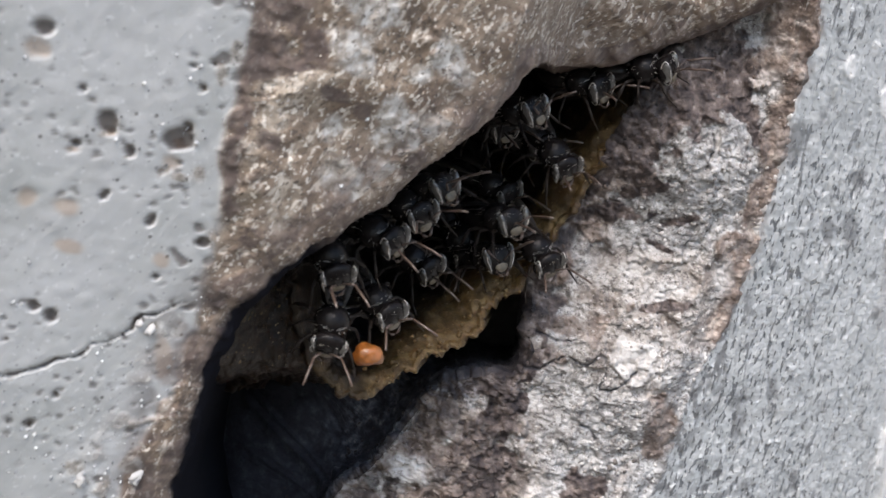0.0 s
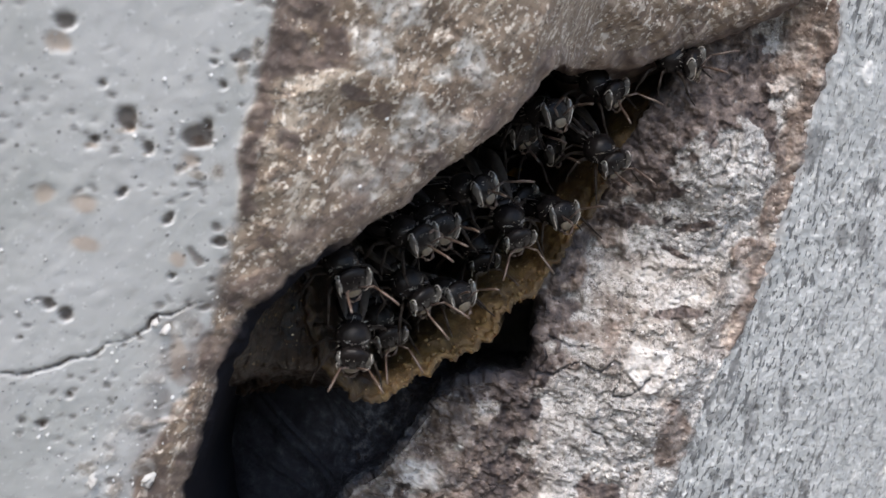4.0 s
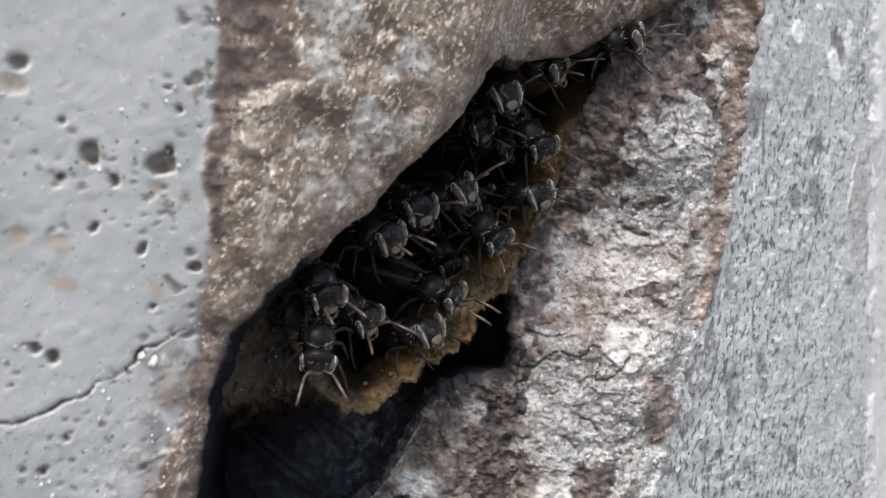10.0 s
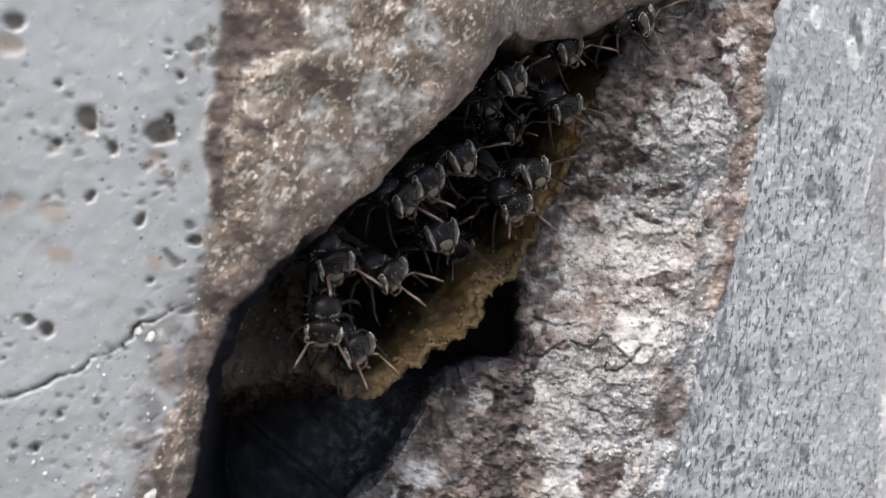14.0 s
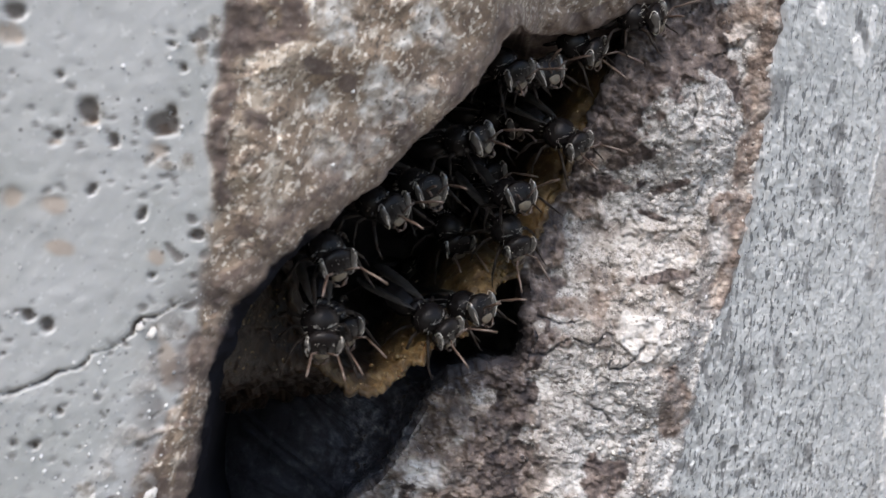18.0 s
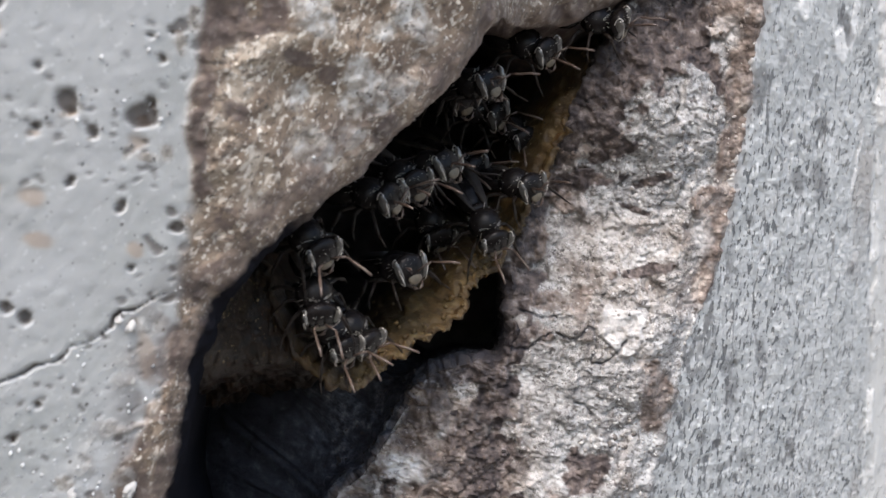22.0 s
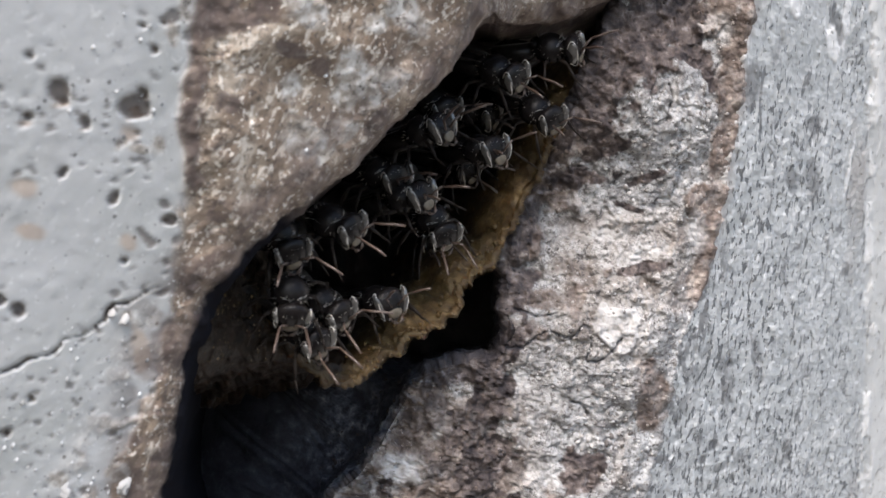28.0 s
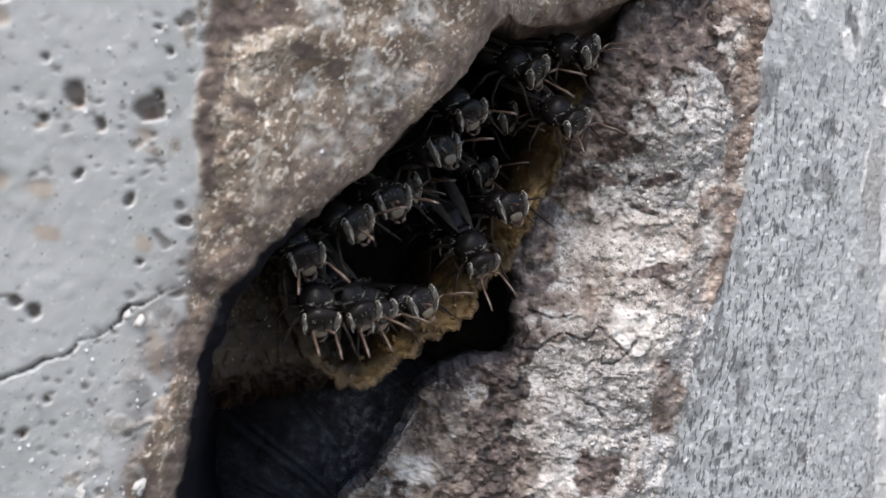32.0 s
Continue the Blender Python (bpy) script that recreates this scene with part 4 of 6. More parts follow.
block("wall_backing", (-1.6, 0.075, -1.0), (1.6, 0.30, 1.4), coarse_material("old_wall", (0.26, 0.26, 0.25), (0.36, 0.355, 0.34), (0.44, 0.435, 0.42)), "plain grey concrete wall that holds the crevice", "wall")
# made-up ground, kept dark so that little light bounces up
block("ground", (-40.0, -40.0, -1.3), (40.0, 40.0, -1.0), coarse_material("dark_ground", (0.022, 0.018, 0.014), (0.035, 0.029, 0.023), (0.05, 0.042, 0.034)), "plain dark ground added unseen below the wall", "ground")

# ---- the wax and resin rim of the nest entrance ----
RIM = [(-6.6, -9.6, -0.6), (-6.1, -9.4, -1.9), (-5.6, -9.2, -3.3), (-4.9, -8.9, -4.6), (-3.9, -8.3, -5.3), (-3.1, -7.7, -5.5), (-1.9, -6.2, -4.8), (-0.5, -4.8, -3.85), (0.75, -3.4, -2.95), (1.6, -2.6, -1.75),
       (2.9, -1.2, -0.95), (4.1, -0.5, 1.3), (5.05, -0.2, 3.5), (6.1, 0.1, 5.7), (7.1, 0.5, 7.6), (7.9, 1.6, 9.0), (8.3, 4.0, 10.2)]


def part(name, bm, material, parent, label=""):
    """Links a bmesh, drawn in millimetres, as one mesh object under a thing or a part."""
    bmesh.ops.scale(bm, vec=(MM, MM, MM), verts=bm.verts)
    me = bpy.data.meshes.new(name)
    bm.to_mesh(me)
    bm.free()
    me.shade_smooth()
    me.materials.append(material)
    ob = new(name, me)
    ob.parent = parent
    return tagged(ob, label)


def nest_entrance():
    ns = 420
    s = np.linspace(0, 1, ns)
    rim = curve_at(RIM, s)
    along = np.gradient(rim[:, [0, 2]], axis=0)
    along /= np.linalg.norm(along, axis=1)[:, None]
    inward = np.stack([-along[:, 1], along[:, 0]], -1)
    jag = 0.20 * rough(rim, 0.9, 4, 201, 0.6) + 0.48 * np.maximum(grain(rim, 0.32, 212), 0) * step(-0.5, 0.4, grain(rim, 1.3, 213)) + 0.15 * rough(rim, 2.4, 2, 202)
    smooth_rim = rim
    rim = rim + np.stack([-inward[:, 0] * jag, -0.5 * jag, -inward[:, 1] * jag], -1)
    home = new("nest_entrance")
    tagged(home, "crusty yellow-brown wax rim of a bee nest in a cavity", "nest entrance")
    rows = []
    for d in np.linspace(-1, 1, 15):
        a = d * math.pi / 2
        r = 0.16 + 0.05 * grain(rim, 0.35, 203)
        rows.append(np.stack([rim[:, 0] + inward[:, 0] * r * math.sin(a), rim[:, 1] - r * math.cos(a), rim[:, 2] + inward[:, 1] * r * math.sin(a)], -1))
    outer = [np.stack([rows[0][:, 0] - inward[:, 0] * 0.3 * t, rows[0][:, 1] + 9.0 * t, rows[0][:, 2] - inward[:, 1] * 0.3 * t], -1) for t in np.linspace(1, 0, 16)[:-1]]
    reach = np.interp(s, [0, 0.2, 0.35, 0.55, 1], [0.6, 1.2, 2.6, 3.4, 2.6])
    inner = [np.stack([rows[-1][:, 0] + inward[:, 0] * reach * t, rows[-1][:, 1] + 1.2 * t + 5.0 * t**2, rows[-1][:, 2] + inward[:, 1] * reach * t], -1) for t in np.linspace(0, 1, 46)[1:]]
    inner = [row + (smooth_rim - rim) * min(1.0, 4.0 * t) for row, t in zip(inner, np.linspace(0, 1, 46)[1:])]
    grid = np.stack(outer + rows + inner)
    bumps = 0.12 * rough(grid, 0.8, 4, 204, 0.5) + 0.03 * grain(grid, 0.2, 205)
    grid = grid + np.stack([0 * bumps, -bumps, 0.4 * bumps], -1)
    n = [len(outer), len(rows), len(inner)]
    # colour darkens by row away from the rim's edge, as shade
    dull_and_shade = np.concatenate([np.linspace(1, 0.5, n[0]), np.linspace(0.35, 0, n[1]), np.linspace(0.0, 1, n[2]) ** 0.68])[:, None] * np.ones((1, ns))
    dull_and_shade = np.clip(dull_and_shade + 0.35 * rough(grid, 1.5, 3, 206) + 0.75 * step(0.30, 0.16, s)[None] + 0.2 * step(0.50, 0.64, s)[None] + 0.3 * step(0.72, 0.86, s)[None], 0, 1)
    link_sheet("rim", sheet_mesh("rim", grid, {"dull_and_shade": dull_and_shade}, flip=False), WAX, home, "crusty yellow-brown wax rim")
    strewn = np.clip(1 - dull_and_shade, 0, 1) ** 0.7 + 0.02
    scatter("wax_grains", grid, strewn, 1500, 0.02, 0.075, WAX_GRAIN, 8, "ochre wax grains crusting the nest rim", "wax grains")
    # the brown resin curtain between the rim and the slab
    left = curve_at([(-7.2, -11.6, -0.3), (-8.3, -13.0, -2.0), (-8.9, -13.3, -3.3), (-9.2, -13.0, -4.65), (-9.7, -11.5, -6.9)], np.linspace(0, 1, 150))
    right = curve_at([(-6.6, -9.4, -0.7), (-6.1, -9.2, -1.9), (-5.6, -9.0, -3.3), (-4.9, -8.7, -4.6), (-3.7, -7.4, -6.2)], np.linspace(0, 1, 150))
    t = np.linspace(0, 1, 110)[:, None, None]
    web = left[None] * (1 - t) + right[None] * t
    web[..., 1] += 0.9 * np.sin(math.pi * t[..., 0]) + 10.0 * step(0.55, 1.0, np.linspace(0, 1, 150))[None] ** 2 - 0.2 * rough(web, 1.2, 4, 207) - 0.1 * step(0.45, 0.7, grain(web, 0.3, 208))
    web[..., 2] += (0.5 * rough(web, 1.0, 4, 211)) * step(0.5, 1.0, np.linspace(0, 1, 150))[None]
    # the curtain's lower part is coloured dark, fading into the cavity's shade
    veil = np.clip(1.05 - 0.45 * step(0.40, 0.7, grain(web, 0.35, 209)) + 0.3 * rough(web, 1.4, 3, 210) + step(0.35, 0.8, np.linspace(0, 1, 150))[None], 0, 1)
    link_sheet("resin_curtain", sheet_mesh("resin_curtain", web, {"dull_and_shade": veil}, flip=True), WAX, home, "dark brown resin curtain with pale specks")
    fleck = np.clip(1.2 - veil, 0.02, 1) * step(0.75, 0.5, np.linspace(0, 1, 150))[None]
    scatter("resin_specks", web, fleck, 420, 0.02, 0.075, WAX_GRAIN, 9, "pale specks of wax and sand on the dark resin curtain", "wax specks")
    # beads of wax on the rim
    rng = random.Random(7)
    for n in range(100):
        k = rng.randrange(90, 250)
        bm = bmesh.new()
        bmesh.ops.create_icosphere(bm, subdivisions=1, radius=rng.uniform(0.035, 0.14))
        for v in bm.verts:
            v.co *= 1 + rng.uniform(-0.25, 0.25)
            v.co.y *= 0.7
        off = rng.uniform(-0.15, 1.0 if rng.random() < 0.4 else 0.3)
        spot = Vector((rim[k, 0] + inward[k, 0] * off, rim[k, 1] - 0.10 + 0.2 * max(off, 0), rim[k, 2] + inward[k, 1] * off))
        bmesh.ops.translate(bm, verts=bm.verts, vec=spot)
        part("wax_bead", bm, WAX, home)


nest_entrance()


# ---- bees ----
def plain(name, colour, roughness, size=0.0, depth=0.03, coat=0.0):
    n = Nodes(name, roughness)
    c = Vector(colour)
    n.bsdf.inputs["Coat Weight"].default_value = coat
    if size:
        n.bump(n.noise(size, 4), depth, 0.8)
    return n.colour(n.ramp(n.noise(0.3, 4), [(0.3, tuple(c * 0.6)), (0.7, tuple(c * 1.4))]))


SHELL = plain("black_bee_shell", (0.0085, 0.0073, 0.0072), 0.27, 0.12, 0.03)
SHELL.node_tree.nodes["Principled BSDF"].inputs["Specular IOR Level"].default_value = 0.14
EYE = plain("grey_bee_eye", (0.072, 0.070, 0.066), 0.16, 0.04, 0.004, 0.9)
HORN = plain("brown_bee_limb", (0.064, 0.044, 0.035), 0.4)
LIMB = plain("dark_bee_limb", (0.012, 0.0088, 0.007), 0.5)
LIMB.node_tree.nodes["Principled BSDF"].inputs["Specular IOR Level"].default_value = 0.15
EYE_RIM_GLINT = plain("pale_eye_rim_glint", (0.40, 0.375, 0.34), 0.5)
DOWN = plain("pale_bee_hair", (0.30, 0.28, 0.25), 0.6)
FACE = plain("dusky_bee_face", (0.10, 0.083, 0.058), 0.5, 0.05, 0.01)
WING = plain("smoky_bee_wing", (0.035, 0.03, 0.026), 0.4)
WING.node_tree.nodes["Principled BSDF"].inputs["Specular IOR Level"].default_value = 0.12


def ball(at, size, rings=10, around=16, shape=None):
    """An ovoid of half sizes size at a place, changed by shape(unit vector) if given."""
    bm = bmesh.new()
    bmesh.ops.create_uvsphere(bm, u_segments=around, v_segments=rings, radius=1)
    for v in bm.verts:
        k = shape(v.co) if shape else 1.0
        v.co = Vector((v.co.x * size[0] * k, v.co.y * size[1] * k, v.co.z * size[2] * k)) + Vector(at)
    return bm


def tube(points, radii, sides=7):
    """A bent limb through points, with a radius at each."""
    bm = bmesh.new()
    rings = []
    pts = [Vector(p) for p in points]
    for n, p in enumerate(pts):
        d = (pts[min(n + 1, len(pts) - 1)] - pts[max(n - 1, 0)]).normalized()
        side = d.orthogonal().normalized()
        other = d.cross(side)
        rings.append([bm.verts.new(p + (side * math.cos(a) + other * math.sin(a)) * radii[n]) for a in (2 * math.pi * k / sides for k in range(sides))])
    for r, q in zip(rings, rings[1:]):
        for k in range(sides):
            bm.faces.new((r[k], r[(k + 1) % sides], q[(k + 1) % sides], q[k]))
    bm.faces.new(rings[0][::-1]), bm.faces.new(rings[-1])
    return bm


def tufts(bm, spots, rng, length=0.16):
    """Short pale hairs, each a thin cone: (place, way)."""
    for place, way in spots:
        place, way = Vector(place), Vector(way).normalized()
        side = way.orthogonal().normalized() * 0.013
        other = way.cross(side)
        tip = bm.verts.new(place + way * length * rng.uniform(0.6, 1.3) + Vector((rng.uniform(-1, 1), rng.uniform(-1, 1), rng.uniform(-1, 1))) * 0.03)
        foot = [bm.verts.new(place + side), bm.verts.new(place - side * 0.5 + other), bm.verts.new(place - side * 0.5 - other)]
        for k in range(3):
            bm.faces.new((foot[k], foot[(k + 1) % 3], tip))
    return bm


def build_bee(seed, flying=False):
    """A small stingless bee, its head's middle at the origin, facing +x with its back to +z."""
    rng = random.Random(seed)
    bee = new("bee")
    tagged(bee, "small black stingless bee flying with open wings before the nest" if flying else "small black stingless bee with grey oval eyes at the nest rim", "bee", "" if flying else "bees in the nest entrance")
    skull = part("head", ball((0, 0, 0), (0.44, 0.80, 0.76), 14, 22, lambda v: 1 - 0.10 * max(v.x, 0) ** 2 - 0.30 * max(-v.z, 0) * abs(v.y)), SHELL, bee)
    for side in (1, -1):
        bm = ball((0, 0, 0), (0.25, 0.15, 0.55), 12, 18)
        bmesh.ops.rotate(bm, verts=bm.verts, cent=(0, 0, 0), matrix=Euler((radians(-13 * side), radians(8), 0)).to_matrix())
        bmesh.ops.translate(bm, verts=bm.verts, vec=(0.14, side * 0.60, 0.08))
        part("eye", bm, EYE, skull, "grey glossy oval eye")
        # pale outline that also paints the bright reflection at the eye's edge
        ring = [(0.14 + 0.235 * math.cos(a), side * (0.60 + 0.02), 0.08 + 0.60 * math.sin(a)) for a in (2 * math.pi * k / 18 for k in range(19))]
        ring = [(x, side * (0.66 + 0.045 * (1 - abs(z - 0.08) / 0.6)) - side * 0.28 * max(0, (0.08 - z)) , z) for x, y, z in ring]
        part("eye_rim_glint", tube(ring, [0.02] * len(ring), 5), EYE_RIM_GLINT, skull, "thin pale rim round the eye with its reflection painted in")
    part("face_plate", ball((0.31, 0, -0.30), (0.10, 0.33, 0.25), 8, 14), FACE, skull, "dusky brown face plate")
    for side in (1, -1):
        part("mandible", tube([(0.28, side * 0.30, -0.48), (0.40, side * 0.20, -0.66), (0.42, side * 0.03, -0.74)], [0.08, 0.07, 0.03]), HORN, skull, "brown mandible")
    brow = bmesh.new()
    for n in range(9):
        y = rng.uniform(-0.5, 0.5)
        tufts(brow, [((0.28 + rng.uniform(-0.1, 0.1), y, 0.46 + rng.uniform(-0.1, 0.12)), (0.8, y, 0.6))], rng, 0.12)
    part("hair", brow, DOWN, skull, "short pale hair")
    part("thorax", ball((-1.05, 0, 0.10), (0.80, 0.74, 0.66), 14, 20, lambda v: 1 + 0.05 * math.cos(3 * v.x)), SHELL, bee)
    coat = bmesh.new()
    for n in range(40):
        turn = rng.choice((rng.gauss(0.7, 0.25), rng.gauss(-0.7, 0.25), rng.gauss(2.1, 0.3), rng.gauss(-2.1, 0.3), rng.uniform(-3.1, 3.1)))
        a, b = 1.15 * math.sin(turn) + rng.uniform(-0.06, 0.06), 0.18 + 0.62 * math.cos(turn) + rng.uniform(-0.05, 0.05)
        ring = math.sqrt(max(0.05, 1 - b * b))
        place = (-1.05 + 0.79 * b, 0.73 * ring * math.sin(a), 0.10 + 0.65 * ring * math.cos(a))
        tufts(coat, [(place, (-0.9 * math.sin(turn), 0.9 * math.cos(turn), 0.25))], rng, 0.13)
    for n in range(26):
        a, b = rng.uniform(-1.9, 1.9), rng.choice([rng.gauss(0.62, 0.12), rng.gauss(-0.75, 0.10), rng.uniform(-0.8, 0.8)])
        if abs(a) < 1.0 and abs(b) < 0.5:
            a = math.copysign(rng.uniform(1.1, 1.9), a)
        ring = math.sqrt(max(0.05, 1 - b * b))
        place = (-1.05 + 0.79 * b, 0.73 * ring * math.sin(a), 0.10 + 0.65 * ring * math.cos(a))
        tufts(coat, [(place, (b * 0.6 + 0.2, ring * math.sin(a), ring * math.cos(a)))], rng, 0.24)
    part("thorax_hair", coat, DOWN, bee, "sparse pale hair fringe")
    part("scutellum", ball((-1.72, 0, 0.38), (0.26, 0.46, 0.20), 8, 14), SHELL, bee)
    part("abdomen", ball((-2.75, 0, -0.10), (1.12, 0.66, 0.56), 20, 20, lambda v: 1 - 0.05 * abs(math.sin(6.0 * v.x))), SHELL, bee, "glossy black banded abdomen")
    for side in (1, -1):
        spread = (0.7 if flying else rng.uniform(0.05, 0.18)) * side
        bm = bmesh.new()
        outline = [(0, 0.0), (0.6, 0.24), (1.6, 0.46), (2.6, 0.50), (3.1, 0.28), (3.2, 0.0), (2.6, -0.16), (1.4, -0.14), (0.5, -0.08)]
        verts = [bm.verts.new((-1.45 - u, side * (0.30 + v * 0.8) + spread * u * 0.5, 0.52 - 0.10 * u + 0.05 * math.sin(3 * v))) for u, v in outline]
        face = bm.faces.new(verts)
        more = bmesh.ops.extrude_face_region(bm, geom=[face])
        bmesh.ops.translate(bm, verts=[g for g in more["geom"] if isinstance(g, bmesh.types.BMVert)], vec=(0, 0, 0.015))
        part("wing", bm, WING, bee, "smoky brown wing")
        sway = rng.uniform(-0.25, 0.25)
        # feelers: joint, short shaft, long flagellum
        base = Vector((0.40, side * 0.16, -0.02))
        bend = base + Vector((0.42 + 0.1 * sway, side * (0.42 + sway * 0.5), 0.38 + sway * 0.3))
        tip = bend + Vector((1.25, side * (0.40 + sway), 0.12 + sway))
        bm = tube([base - base, (bend - base) * 0.5 + Vector((0, 0, 0.03)), bend - base], [0.045, 0.048, 0.045])
        feeler = part("antenna", bm, HORN, bee, "brown elbowed antenna")
        feeler.location = base * MM
        part("flagellum", tube([bend - base, (bend * 0.66 + tip * 0.34) - base, (bend * 0.33 + tip * 0.67) - base + Vector((0, 0, 0.03)), tip - base], [0.042, 0.056, 0.058, 0.044]), HORN, feeler)
        for k, (x, reach, fore) in enumerate(((-0.60, 0.85, 1.15), (-1.05, 1.0, 0.15), (-1.45, 1.15, -0.75))):
            w = rng.uniform(-0.15, 0.15)
            hip = Vector((x, side * 0.45, -0.35))
            knee = hip + Vector((fore * 0.45 + w, side * reach * 0.62, 0.12))
            ankle = knee + Vector((fore * 0.40, side * reach * 0.40 + w, -0.62))
            toe = ankle + Vector((fore * 0.25 + 0.12, side * 0.16, -0.34))
            leg = part("leg", tube([hip, hip * 0.5 + knee * 0.5 + Vector((0, 0, 0.05)), knee], [0.06, 0.09, 0.07]), LIMB, bee, "dark brown jointed leg")
            part("shin", tube([knee, knee * 0.4 + ankle * 0.6, ankle], [0.06, 0.10 if k == 2 else 0.07, 0.05]), LIMB, leg)
            part("foot", tube([ankle, ankle * 0.5 + toe * 0.5, toe], [0.045, 0.04, 0.02]), LIMB, leg)
    bee.scale = (0.96, 0.96, 0.96)
    return bee


def crawl(t, x, y, z, heading, tilt):
    """A bee's pose: its head in millimetres, its heading across the wall and its turn out of the wall, in degrees."""
    h, k = radians(heading), radians(tilt)
    ahead = Vector((math.cos(h) * math.cos(k), -math.sin(k), math.sin(h) * math.cos(k)))
    lean = min(1.0, max(0.0, -heading / 60.0))
    back = Vector((0.25 * lean, -0.45 - 0.45 * lean, 0.85 - 0.45 * lean))
    back = (back - ahead * back.dot(ahead)).normalized()
    m = Matrix((ahead, back.cross(ahead), back)).transposed().to_4x4()
    return t, Matrix.Translation((x * MM, y * MM, z * MM)) @ m


def feel(t, base, turn, nod):
    """A feeler's pose on its bee."""
    return t, Matrix.Translation(base) @ Euler((0, radians(nod), radians(turn))).to_matrix().to_4x4()


kinds = [build_bee(11), build_bee(12), build_bee(13)]
far_off = pose(0, 0, 0)
t1, t2, m3 = kinds
t3 = copy_thing(kinds[0], far_off)
t4 = copy_thing(kinds[1], far_off)
m1 = copy_thing(kinds[2], far_off)
m2 = copy_thing(kinds[0], far_off)
l1 = copy_thing(kinds[1], far_off)
l2 = copy_thing(kinds[2], far_off)
l3 = copy_thing(kinds[0], far_off)
r1 = copy_thing(kinds[1], far_off)
r2 = copy_thing(kinds[2], far_off)
r3 = copy_thing(kinds[0], far_off)
r4 = copy_thing(kinds[1], far_off)
r5 = copy_thing(kinds[2], far_off)
d1 = copy_thing(kinds[0], far_off)
d2 = copy_thing(kinds[1], far_off)
d3 = copy_thing(kinds[2], far_off)
flyer = build_bee(17, True)
leaver = copy_thing(flyer, far_off)
bees = [t1, t2, t3, t4, m1, m2, m3, l1, l2, l3, r1, r2, r3, r4, r5, d1, d2, d3]


def lump(name, size, material, label, category, seed):
    bm = bmesh.new()
    bmesh.ops.create_icosphere(bm, subdivisions=3, radius=1)
    for v in bm.verts:
        k = 1 + 0.32 * noise.noise(v.co * 1.7 + Vector((seed, 0, 0))) + 0.05 * noise.noise(v.co * 6)
        v.co = Vector((v.co.x * size[0], v.co.y * size[1], v.co.z * size[2])) * k * MM
    me = bpy.data.meshes.new(name)
    bm.to_mesh(me)
    bm.free()
    me.shade_smooth()
    return link_sheet(name, me, material, None, label, category)


POLLEN = plain("yellow_pollen", (0.50, 0.34, 0.02), 0.7, 0.1, 0.02)
RESIN = plain("orange_resin", (0.20, 0.068, 0.013), 0.35, 0.25, 0.08, 0.4)
pollen_a = lump("pollen_load", (0.36, 0.34, 0.52), POLLEN, "bright yellow pollen load carried among the bees", "pollen", 3)
pollen_b = lump("pollen_load", (0.48, 0.42, 0.46), POLLEN, "bright yellow pollen load carried among the bees", "pollen", 5)
resin = lump("resin_lump", (0.62, 0.42, 0.48), RESIN, "glossy orange resin lump on the wax rim", "resin", 9)


def carried(t, x, y, z, turn):
    return t, pose(x * MM, y * MM, z * MM, 0, turn, 0)


